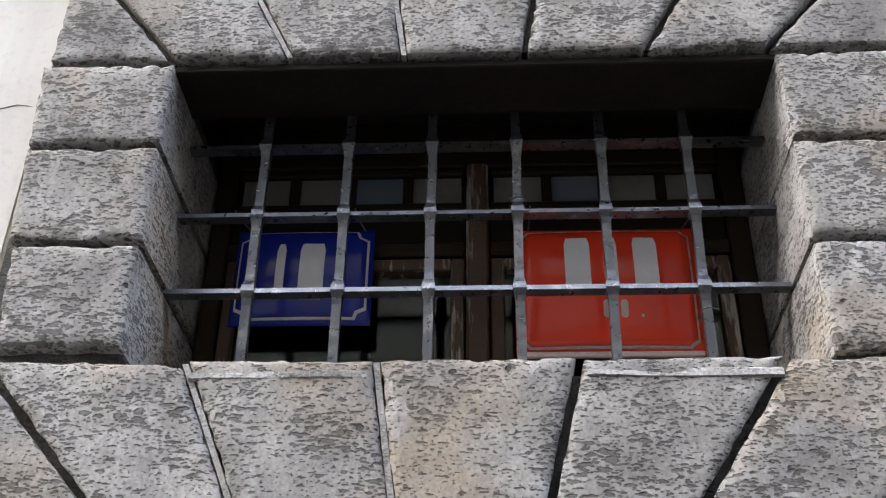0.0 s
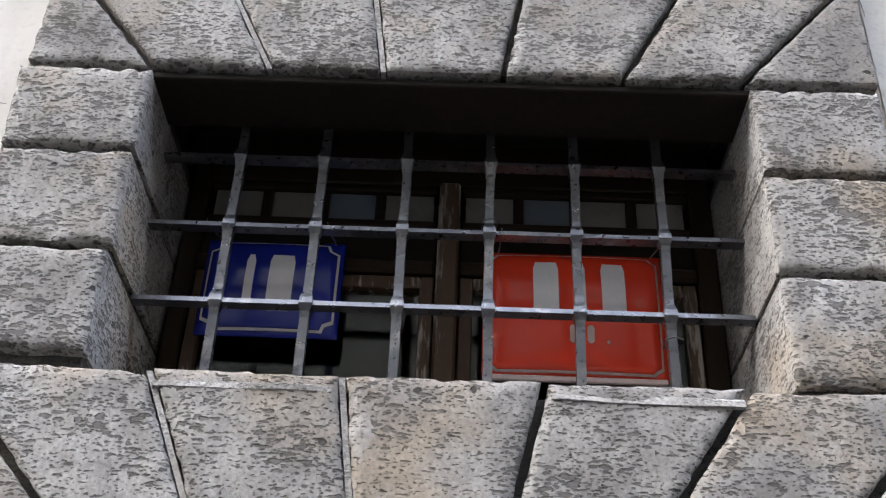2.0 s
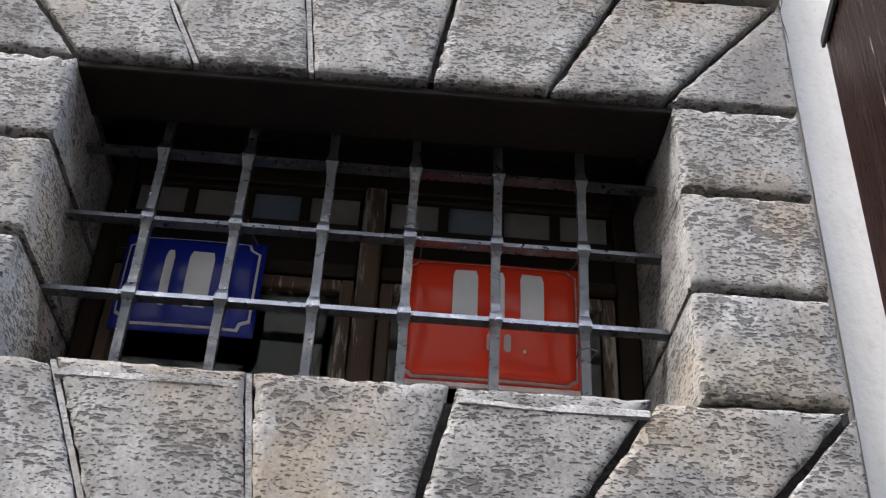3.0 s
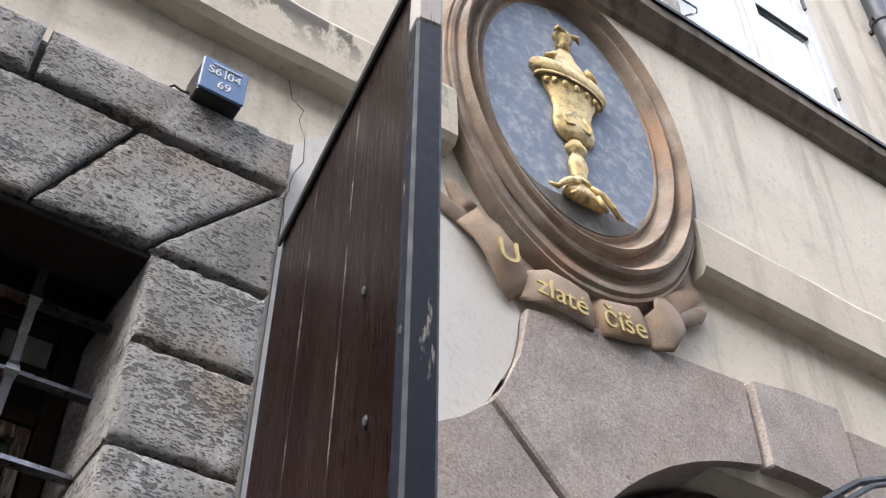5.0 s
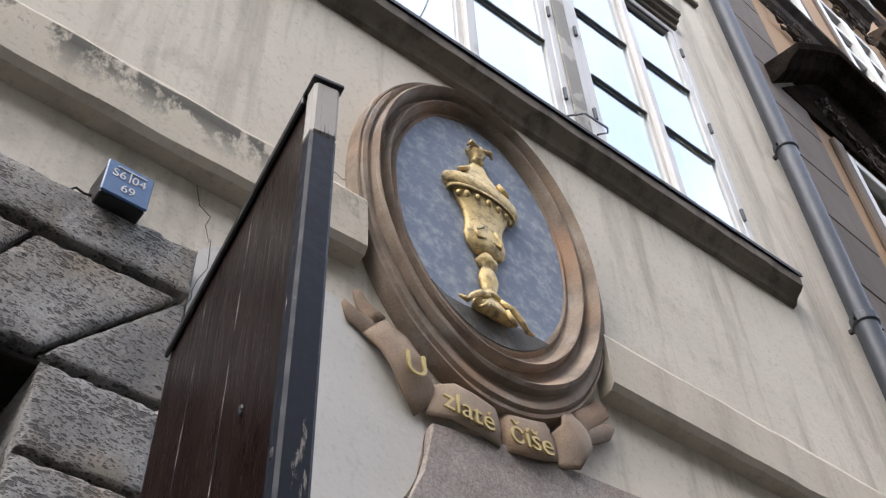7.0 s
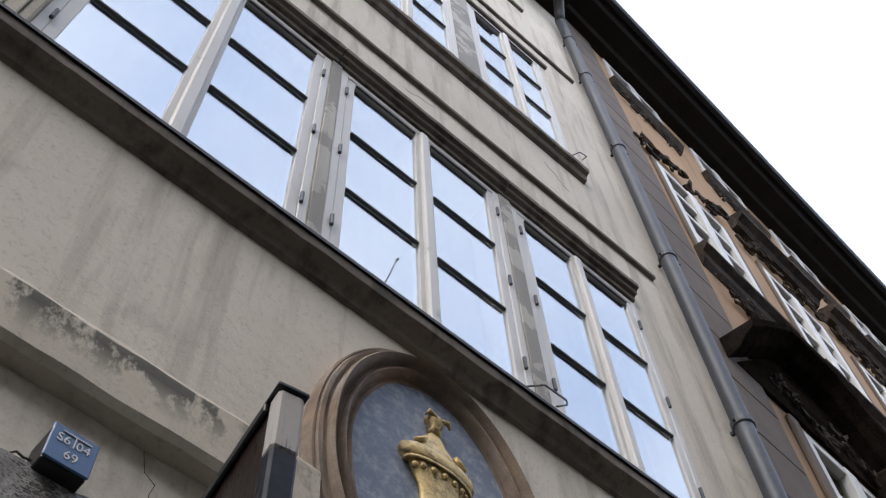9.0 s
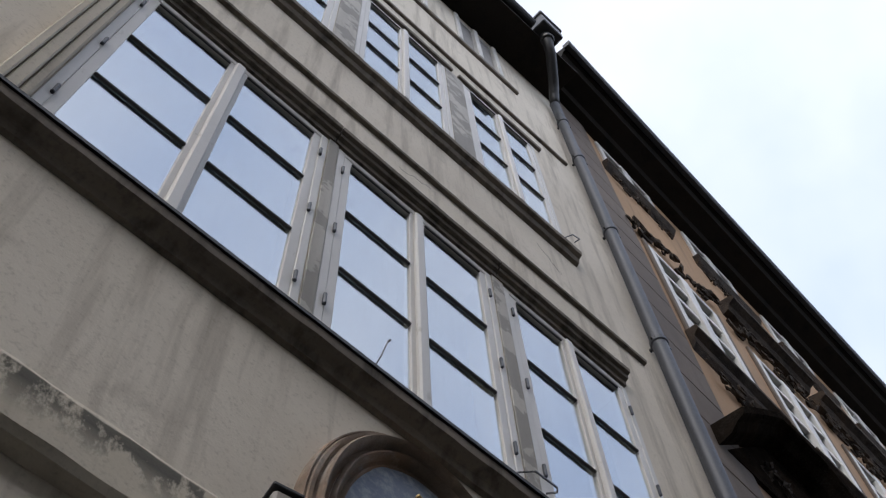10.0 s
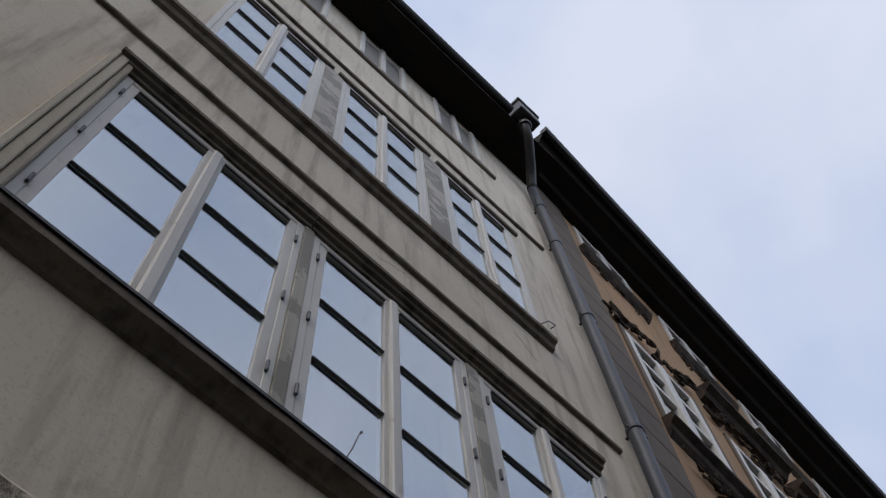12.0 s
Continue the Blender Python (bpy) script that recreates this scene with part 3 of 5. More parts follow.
# the wrought grille
grille = thing("window_grille", "wrought iron grille of square bars let into stone", "window grille")
BAR_X = [-0.328 + 0.1675 * i for i in range(6)]
BAR_Z = [2.655, 2.825, 2.992]
BY = 0.14
for z in BAR_Z:
    bm = bmesh.new()
    n = 46
    rows = []
    for i in range(n + 1):
        x = -0.50 + 1.19 * i / n
        d = 0.002 * noise.noise(Vector((x * 6, z * 5, 0)))
        rows.append([bm.verts.new((x, BY + sy * 0.0125 + d, z + sz * 0.0054 + d)) for sy, sz in ((-1, -1), (1, -1), (1, 1), (-0.77, 1))])
    for a, b in zip(rows, rows[1:]):
        for k in range(4):
            bm.faces.new((a[k], b[k], b[(k + 1) % 4], a[(k + 1) % 4]))
    bm.faces.new(rows[0])
    bm.faces.new(rows[-1])
    part("horizontal_bar", bm, IRON, grille)
for i, x in enumerate(BAR_X):
    bm = bmesh.new()
    rows = []
    n = 60
    for k in range(n + 1):
        z = 2.415 + 0.786 * k / n
        near = min(abs(z - q) for q in BAR_Z)
        swell = 0.0085 + 0.0050 * math.exp(-((near / 0.013) ** 2))
        out = -0.006 * math.exp(-((near / 0.018) ** 2))
        wob = 0.002 * noise.noise(Vector((x * 9, z * 7, 3)))
        rows.append([bm.verts.new((x + wob + sx * swell, BY + out + sy * swell, z)) for sx, sy in ((-1, -1), (1, -1), (1, 1), (-1, 1))])
    for a, b in zip(rows, rows[1:]):
        for k in range(4):
            bm.faces.new((a[k], b[k], b[(k + 1) % 4], a[(k + 1) % 4]))
    bm.faces.new(rows[0])
    bm.faces.new(rows[-1])
    part("upright_bar", bm, IRON, grille)


# enamel plates
def enamel_plate(name, label, x0, x1, z0, z1, y, field, rim_mat, bulge, notch):
    root = thing(name, label, "plate")
    n = 20

    def face_y(u, v, off):
        return y + off - bulge * math.sin(math.pi * u) ** 0.6 * math.sin(math.pi * v) ** 0.6 if 0 < u < 1 and 0 < v < 1 else y + off

    def sheet(inset, off, thick, cut):
        bm = bmesh.new()
        ax0, ax1, az0, az1 = x0 + inset, x1 - inset, z0 + inset, z1 - inset
        grid = {}
        for i in range(n + 1):
            for j in range(n + 1):
                u, v = i / n, j / n
                x, z = ax0 + (ax1 - ax0) * u, az0 + (az1 - az0) * v
                uu, vv = (x - x0) / (x1 - x0), (z - z0) / (z1 - z0)
                for cx in (ax0, ax1):
                    for cz in (az0, az1):
                        d = Vector((x - cx, z - cz))
                        if cut and d.length < cut:
                            d = d.normalized() * cut if d.length > 1e-6 else Vector(((ax0 + ax1) / 2 - cx, (az0 + az1) / 2 - cz)).normalized() * cut
                            x, z = cx + d.x, cz + d.y
                grid[i, j] = bm.verts.new((x, face_y(uu, vv, off), z))
        for i in range(n):
            for j in range(n):
                bm.faces.new((grid[i, j], grid[i + 1, j], grid[i + 1, j + 1], grid[i, j + 1]))
        ext = bmesh.ops.extrude_face_region(bm, geom=bm.faces[:])
        for g in ext["geom"]:
            if isinstance(g, bmesh.types.BMVert):
                g.co.y += thick
        return bm

    part("base", sheet(0.0, 0.004, 0.004, 0.0), field, root, "dark enamel rim", smooth=True)
    part("border", sheet(0.009, 0.0005, 0.003, notch), rim_mat, root, "pale border line", smooth=True)
    part("field", sheet(0.0135, -0.0025, 0.003, notch), field, root, smooth=True)
    return root, face_y


def plate_bar(root, face_y, box, x0, x1, z0, z1, material, name="digit_bar"):
    """A plain rounded bar that lies on a plate."""
    px0, px1, pz0, pz1 = box
    bm = bmesh.new()
    n = 8
    rows = []
    for j in range(n + 1):
        z = z0 + (z1 - z0) * j / n
        pinch = 0.004 if j in (0, n) else 0.0
        row = []
        for i in range(5):
            x = x0 + pinch + (x1 - x0 - 2 * pinch) * i / 4
            row.append(bm.verts.new((x, face_y((x - px0) / (px1 - px0), (z - pz0) / (pz1 - pz0), -0.0045), z)))
        rows.append(row)
    for a, b in zip(rows, rows[1:]):
        for i in range(4):
            bm.faces.new((a[i], a[i + 1], b[i + 1], b[i]))
    ext = bmesh.ops.extrude_face_region(bm, geom=bm.faces[:])
    for g in ext["geom"]:
        if isinstance(g, bmesh.types.BMVert):
            g.co.y += 0.003
    part(name, bm, material, root, smooth=False)


bx = (-0.402, -0.118, 2.668, 2.892)
blue_plate, by = enamel_plate("blue_plate", "curved blue enamel plate with white border behind bars", *bx, 0.285, BLUE_ENAMEL, WHITE_ENAMEL, 0.022, 0.022)
plate_bar(blue_plate, by, bx, -0.312, -0.294, 2.715, 2.845, WHITE_ENAMEL)
plate_bar(blue_plate, by, bx, -0.264, -0.214, 2.715, 2.845, WHITE_ENAMEL)
rx = (0.168, 0.530, 2.598, 2.885)
red_plate, ry = enamel_plate("red_plate", "curved red enamel plate with pale border behind bars", *rx, 0.285, RED_ENAMEL, PALE_ENAMEL, 0.024, 0.012)
for a, b in ((0.268, 0.318), (0.350, 0.372), (0.404, 0.452)):
    plate_bar(red_plate, ry, rx, a, b, 2.722, 2.852, WHITE_ENAMEL)
for a, b in ((0.338, 0.352), (0.372, 0.386), (0.410, 0.416)):
    plate_bar(red_plate, ry, rx, a, b, 2.665, 2.672 if a > 0.4 else 2.702, PALE_ENAMEL)
for root, (x0, x1, z0, z1) in ((blue_plate, bx), (red_plate, rx)):
    for x in (x0 + 0.03, x1 - 0.02):
        z_bar = 2.825 if z1 < 2.95 else 2.992
        part("hanging_wire", tube([(x, 0.285, z1 - 0.004), (x, 0.22, z1 - 0.03), (x, 0.152, z_bar + 0.012), (x, 0.128, z_bar + 0.010)], 0.0016, 5), IRON, root)
part("bottom_lip", boxes((0.172, 0.526, 0.278, 0.287, 2.588, 2.600), bevel=0.002), PALE_ENAMEL, red_plate, "pale worn lower lip")
for x, z in ((BAR_X[3], 2.848), (BAR_X[5], 2.60)):
    tagged(part("wire_tie", tube([(x - 0.016, 0.124, z), (x, 0.120, z + 0.004), (x + 0.017, 0.125, z + 0.002), (x + 0.012, 0.155, z), (x - 0.014, 0.156, z), (x - 0.016, 0.124, z + 0.001)], 0.0016, 5), IRON), "thin rusty wire tied round a grille bar", "wire")

# blue marker box with its cable
tag = thing("marker_box", "small light blue marker box with white figures on the wall", "marker box")
part("case", boxes((0.652, 0.757, -0.092, -0.002, 3.503, 3.606), bevel=0.003), TAG_BLACK, tag, "black plastic case")
part("front_plate", boxes((0.650, 0.759, -0.100, -0.0925, 3.505, 3.612), bevel=0.003), TAG_BLUE, tag)
part("figure_rule", boxes((0.672, 0.742, -0.1025, -0.1005, 3.5935, 3.5965)), PALE_LETTER, tag)
part("figure_rule", boxes((0.7035, 0.7065, -0.1025, -0.1005, 3.560, 3.5932)), PALE_LETTER, tag)
lettering("figures", "S6", 0.034, upright(0.664, -0.1005, 3.563), PALE_LETTER, tag, 0.0012)
lettering("figures", "04", 0.034, upright(0.709, -0.1005, 3.563), PALE_LETTER, tag, 0.0012)
lettering("figures", "69", 0.034, upright(0.690, -0.1005, 3.524), PALE_LETTER, tag, 0.0012)
tagged(part("cable", tube([(0.60, -0.030, 3.528), (0.615, -0.045, 3.534), (0.635, -0.035, 3.540), (0.656, -0.035, 3.545)], 0.003, 6), CABLE), "short black cable into the marker box", "cable")

# ---------------------------------------------------------------- open board leaf
leaf = thing("board_leaf", "tall dark brown board panel with blue-grey flaking edge", "board leaf")
P_WALL, P_FRONT = Vector((0.672, -0.682)), Vector((0.601, -1.107))
run = (P_FRONT - P_WALL)
length = run.length
leaf_turn = Matrix.Translation((P_WALL.x, P_WALL.y, 0)) @ Matrix.Rotation(math.atan2(run.y, run.x), 4, "Z")
PLACE[0] = leaf_turn
LEAF_TOP = 2.588
edges = [0.0, 0.135, 0.27, length - 0.022]
part("back_panel", boxes((0.004, length - 0.026, -0.006, 0.006, 0.0, LEAF_TOP - 0.004)), BOARD_WOOD, leaf)
for a, b in zip(edges, edges[1:]):
    part("plank", boxes((a + 0.0006, b - 0.0006, -0.014, 0.009, 0.0, LEAF_TOP)), BOARD_WOOD, leaf)
for e in edges[1:3]:
    part("plank_edge", boxes((e - 0.0009, e + 0.0009, -0.0146, -0.0130, 0.0, LEAF_TOP - 0.03)), JOINT, leaf, "pale worn line where two planks meet")
part("edge_strip", boxes((length - 0.022, length, -0.016, 0.011, 0.0, LEAF_TOP - 0.085), bevel=0.003), EDGE_PAINT, leaf, "blue-grey edge with flaking paint")
part("edge_strip", boxes((length - 0.022, length, -0.016, 0.011, LEAF_TOP - 0.0845, LEAF_TOP), bevel=0.003), BARE_WOOD, leaf, "bare weathered end of the edge")
part("top_cap", boxes((-0.003, length + 0.003, -0.019, 0.014, LEAF_TOP + 0.001, LEAF_TOP + 0.006), (-0.003, length - 0.024, -0.0200, -0.0155, LEAF_TOP - 0.011, LEAF_TOP + 0.001), bevel=0.001), BLACK_METAL, leaf, "black metal cap strip")
for x, z in ((length - 0.012, 2.133), (0.355, 2.094), (0.22, 2.03), (0.06, 1.98), (0.33, 2.24), (0.30, 1.80)):
    part("bolt_head", lathe([(0.001, z - 0.006), (0.003, z - 0.004), (0.004, z), (0.003, z + 0.004), (0.001, z + 0.006)], (x, -0.015), 0.7, 10), BLACK_METAL, leaf)
PLACE[0] = Matrix.Identity(4)

# ---------------------------------------------------------------- string course, portal
course_profile = [(0.0, 3.80), (-0.052, 3.806), (-0.066, 3.830), (-0.062, 4.02), (-0.05, 4.045), (-0.02, 4.07), (0.0, 4.085)]
for a, b, coat in ((-6.0, 1.355, BAND_PLASTER), (2.245, 4.16, BAND_DRY)):
    tagged(part("string_course", rough_moulding(course_profile, a, b, 0.04, 0.005), coat), "weathered plaster string course with dark mould stains", "moulding", kind="structure")

PLACE[0] = Matrix(((1.03, 0, 0, 1.475 - 1.03 * 1.45), (0, 1, 0, 0), (0, 0, 1.0105, 0), (0, 0, 0, 1)))
portal = thing("stone_portal", "pinkish brown sandstone portal with round arch and keystone", "portal", kind="structure")
CX, CZ, RAD = 2.45, 2.19, 0.98


def arch_pt(deg, r=RAD):
    return (CX + r * math.cos(radians(deg)), CZ + r * math.sin(radians(deg)))


def portal_stone(name, outer, a0, a1, y0):
    inner = [arch_pt(a0 + (a1 - a0) * k / 8) for k in range(9)]
    part(name, prism(outer + inner, y0, 0.42, bevel=0.006), PORTAL_STONE, portal)


portal_stone("spandrel_stone", [(1.445, 3.03), (1.49, 3.09), (1.525, 3.18), (1.545, 3.25), (1.55, 3.335), (1.75, 3.37), (2.01, 3.40), (2.293, 3.43)], 99, 142, -0.034)
portal_stone("spandrel_stone", [(1.20, 2.60), (1.24, 2.885), (1.30, 2.90), (1.365, 2.94), (1.437, 3.02)], 143, 165, -0.030)
portal_stone("keystone", [(2.307, 3.435), (2.48, 3.463), (2.665, 3.485), (2.675, 3.44)], 76.5, 98, -0.048)
portal_stone("spandrel_stone", [(2.70, 3.43), (3.05, 3.44), (3.35, 3.40), (3.50, 3.20)], 38, 75.5, -0.034)
portal_stone("spandrel_stone", [(3.55, 3.12), (3.62, 2.90), (3.66, 2.60)], 15, 37, -0.030)
part("jamb_block", prism([(1.18, 0.0), (1.46, 0.0), (1.46, 2.19), (1.50, 2.44), (1.19, 2.59)], -0.030, 0.42, bevel=0.006), PORTAL_STONE, portal)
part("jamb_block", prism([(3.68, 0.0), (3.44, 0.0), (3.44, 2.19), (3.40, 2.44), (3.67, 2.59)], -0.030, 0.42, bevel=0.006), PORTAL_STONE, portal)
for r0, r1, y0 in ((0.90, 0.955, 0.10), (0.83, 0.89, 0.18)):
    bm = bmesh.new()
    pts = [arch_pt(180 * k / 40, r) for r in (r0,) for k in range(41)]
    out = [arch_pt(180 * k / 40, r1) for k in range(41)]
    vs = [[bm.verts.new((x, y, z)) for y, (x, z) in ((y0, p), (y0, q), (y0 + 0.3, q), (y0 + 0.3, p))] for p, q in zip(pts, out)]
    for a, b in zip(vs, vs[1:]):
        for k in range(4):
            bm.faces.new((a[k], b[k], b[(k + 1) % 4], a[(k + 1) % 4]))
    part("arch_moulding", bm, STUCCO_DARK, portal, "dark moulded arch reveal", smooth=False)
entrance = thing("door_1", "dark wooden entrance door deep in the arch", "door", kind="structure")
for k in range(8):
    part("plank", boxes((1.48 + 0.2425 * k, 1.715 + 0.2425 * k, 0.44, 0.48, 0.02, 3.19), bevel=0.004), BOARD_WOOD, entrance)
PLACE[0] = Matrix.Identity(4)
tagged(part("cable", tube([(2.35, -0.10, 3.02), (2.62, -0.11, 3.20), (2.95, -0.12, 3.335), (3.4, -0.11, 3.44), (4.1, -0.10, 3.52)], 0.011, 8), CABLE), "thick black cable slung across the portal", "cable")
tagged(part("cable", tube([(2.35, -0.12, 2.99), (2.65, -0.13, 3.19), (2.98, -0.14, 3.325), (3.4, -0.13, 3.42), (4.1, -0.12, 3.50)], 0.008, 8), CABLE), "thin black cable slung across the portal", "cable")

# ---------------------------------------------------------------- the golden cup medallion
medal = thing("house_sign", "oval stucco medallion with gilded cup on blue ground", "house sign")


def ellipse_ring(rows, name, material, label=""):
    """rows: (centre x, centre z, half width, half height, y) from the inside to the outside."""
    bm = bmesh.new()
    n = 96
    rings = []
    for k, (cx, cz, a, b, y) in enumerate(rows):
        ring = []
        for i in range(n):
            t = 2 * math.pi * i / n
            w = 0.003 * noise.noise(Vector((math.cos(t) * 3, math.sin(t) * 3, k * 0.7)))
            ring.append(bm.verts.new((cx + (a + w) * math.cos(t), y + w, cz + (b + w) * math.sin(t))))
        rings.append(ring)
    for a, b in zip(rings, rings[1:]):
        for i in range(n):
            j = (i + 1) % n
            bm.faces.new((a[i], a[j], b[j], b[i]))
    bmesh.ops.recalc_face_normals(bm, faces=bm.faces)
    for e in bm.edges:
        e.smooth = len(e.link_faces) < 2 or e.calc_face_angle() < 0.6
    return part(name, bm, material, medal, label, smooth=True)


def rim(steps):
    """Mouldings of the oval frame, from the painted ground (0) to the wall (1)."""
    return [(1.825 + (1.80 - 1.825) * s, 4.315 + (4.22 - 4.315) * s, 0.335 + (0.487 - 0.335) * s, 0.512 + (0.712 - 0.512) * s, y) for s, y in steps]


ellipse_ring(rim([(0.0, -0.002), (0.0, -0.008), (0.04, -0.014), (0.08, -0.012), (0.12, -0.003), (0.20, -0.008), (0.26, -0.034), (0.29, -0.049), (0.32, -0.053), (0.35, -0.046), (0.37, -0.024)]), "inner_moulding", FRAME_STUCCO)
ellipse_ring(rim([(0.37, -0.024), (0.41, -0.020), (0.48, -0.026), (0.55, -0.044), (0.61, -0.070), (0.65, -0.080), (0.69, -0.074), (0.705, -0.048)]), "middle_moulding", FRAME_STUCCO)
ellipse_ring(rim([(0.705, -0.048), (0.74, -0.046), (0.80, -0.056), (0.88, -0.056), (0.915, -0.044), (0.93, -0.050), (0.965, -0.050), (1.0, -0.028), (1.0, 0.004)]), "outer_moulding", FRAME_STUCCO, "wide outer moulding with reddish worn patches")
bm = bmesh.new()
rings = []
for k in range(9):
    s = k / 8
    rings.append([bm.verts.new((1.825 + 0.345 * s * math.cos(t) if s else 1.825, -0.008 + 0.004 * noise.noise(Vector((s * 5 * math.cos(t), s * 7 * math.sin(t), 0))), 4.315 + 0.525 * s * math.sin(t))) for t in (2 * math.pi * i / 60 for i in range(60))])
for a, b in zip(rings[1:], rings[2:]):
    for i in range(60):
        bm.faces.new((a[i], a[(i + 1) % 60], b[(i + 1) % 60], b[i]))
bm.faces.new(rings[1])
for v in rings[0]:
    bm.verts.remove(v)
part("painted_ground", bm, PANEL_BLUE, medal, "slate blue mottled painted ground", smooth=True)
ridge = [(1.605, 3.910), (1.66, 3.878), (1.724, 3.876), (1.80, 3.892), (1.88, 3.903), (1.96, 3.905), (2.04, 3.905)]
arc = [(1.825 + 0.345 * math.cos(radians(d)), 4.315 + 0.525 * math.sin(radians(d))) for d in range(304, 235, -4)]
part("mound", prism(ridge + arc, -0.016, -0.004), MOUND, medal, "dark grey hill under the cup")
PLACE[0] = Matrix(((1.06, 0, 0, 1.817 - 1.06 * 1.775), (0, 1.1, 0, 0), (0, 0, 1.04, 4.288 - 1.04 * 4.2), (0, 0, 0, 1)))

CUPX, CUPY = 1.775, -0.018
cup = part("cup_bowl", lathe([(0.02, 4.055), (0.052, 4.064), (0.072, 4.090), (0.077, 4.125), (0.070, 4.160), (0.070, 4.19), (0.082, 4.235), (0.106, 4.282), (0.114, 4.30), (0.10, 4.303)], (CUPX, CUPY), 0.30), GOLD, medal, "gilded cup bowl in relief", smooth=True)
part("lid", lathe([(0.118, 4.303), (0.140, 4.316), (0.147, 4.335), (0.143, 4.356), (0.128, 4.366), (0.10, 4.38), (0.07, 4.42), (0.045, 4.455), (0.028, 4.49), (0.02, 4.50), (0.001, 4.50)], (CUPX, CUPY), 0.28), GOLD, cup, "gilded domed lid", smooth=True)
part("lid_rim", lathe([(0.120, 4.296), (0.128, 4.290), (0.132, 4.300), (0.125, 4.308)], (CUPX, CUPY), 0.31), GOLD, cup, smooth=True)
part("finial", lathe([(0.012, 4.498), (0.026, 4.512), (0.014, 4.526), (0.032, 4.548), (0.036, 4.565), (0.020, 4.588), (0.008, 4.612), (0.001, 4.615)], (CUPX - 0.004, CUPY), 0.8, 16), GOLD, cup, smooth=True)
part("stem", lathe([(0.018, 3.865), (0.04, 3.872), (0.038, 3.885), (0.020, 3.90), (0.028, 3.925), (0.034, 3.95), (0.027, 3.985), (0.018, 4.005), (0.034, 4.018), (0.038, 4.03), (0.026, 4.045), (0.022, 4.06)], (CUPX, CUPY), 0.6, 18), GOLD, medal, "gilded baluster stem", smooth=True)


def scroll(points, radius, parent, name="scroll"):
    part(name, tube(points, radius, 8), GOLD, parent, smooth=True)


foot = part("foot", lathe([(0.02, 3.80), (0.075, 3.808), (0.07, 3.83), (0.045, 3.85), (0.03, 3.87)], (CUPX, CUPY - 0.008), 0.28, 20), GOLD, medal, "gilded scrolled foot", smooth=True)
for sgn in (-1, 1):
    scroll([(CUPX + sgn * 0.02, CUPY - 0.018, 3.865), (CUPX + sgn * 0.055, CUPY - 0.024, 3.850), (CUPX + sgn * 0.085, CUPY - 0.026, 3.82), (CUPX + sgn * 0.105, CUPY - 0.026, 3.79), (CUPX + sgn * 0.130, CUPY - 0.022, 3.795)], [0.008, 0.010, 0.009, 0.008, 0.004], foot)
    scroll([(CUPX + sgn * 0.03, CUPY - 0.028, 3.825), (CUPX + sgn * 0.045, CUPY - 0.03, 3.80), (CUPX + sgn * 0.065, CUPY - 0.028, 3.785)], [0.008, 0.008, 0.005], foot)
    scroll([(CUPX + sgn * 0.02, CUPY - 0.021, 4.16), (CUPX + sgn * 0.05, CUPY - 0.017, 4.13), (CUPX + sgn * 0.04, CUPY - 0.020, 4.10), (CUPX + sgn * 0.015, CUPY - 0.022, 4.11)], [0.005, 0.007, 0.006, 0.004], cup)
    scroll([(CUPX + sgn * 0.06, CUPY - 0.020, 4.42), (CUPX + sgn * 0.075, CUPY - 0.022, 4.40), (CUPX + sgn * 0.10, CUPY - 0.018, 4.385)], [0.008, 0.010, 0.006], cup)
    scroll([(CUPX + sgn * 0.01, CUPY - 0.02, 4.56), (CUPX + sgn * 0.04, CUPY - 0.02, 4.575), (CUPX + sgn * 0.05, CUPY - 0.015, 4.555)], [0.008, 0.009, 0.004], cup)
for k in range(7):
    a = -1.2 + 0.4 * k
    part("boss", lathe([(0.001, 4.262), (0.009, 4.268), (0.011, 4.276), (0.008, 4.285), (0.001, 4.29)], (CUPX + 0.104 * math.sin(a), CUPY - 0.030 * math.cos(a)), 0.9, 8), GOLD, cup, smooth=True)


# the inscribed ribbon under the oval
PLACE[0] = Matrix.Translation((0.04, 0, 0.032))


def ribbon_strip(name, rows, thick=0.012):
    """rows: (x, z, y, half width, degrees of the cross line) along the ribbon."""
    bm = bmesh.new()
    rings = []
    for x, z, y, hw, ang in rows:
        hw, y = hw * 1.1, y * 0.8
        dx, dz = math.cos(radians(ang)) * hw, math.sin(radians(ang)) * hw
        ring = []
        for s, bow in ((-1, 0.006), (-0.6, 0.0), (0, -0.003), (0.6, 0.0), (1, 0.006)):
            ring.append(bm.verts.new((x + dx * s, y + bow, z + dz * s)))
        for s in (1, 0, -1):
            ring.append(bm.verts.new((x + dx * s, y + thick, z + dz * s)))
        rings.append(ring)
    for a, b in zip(rings, rings[1:]):
        for k in range(8):
            bm.faces.new((a[k], b[k], b[(k + 1) % 8], a[(k + 1) % 8]))
    bm.faces.new(rings[0])
    bm.faces.new(rings[-1])
    bmesh.ops.subdivide_edges(bm, edges=bm.edges[:], cuts=1, use_grid_fill=True)
    return part(name, bm, RIBBON_MAT, ribbon, smooth=True)


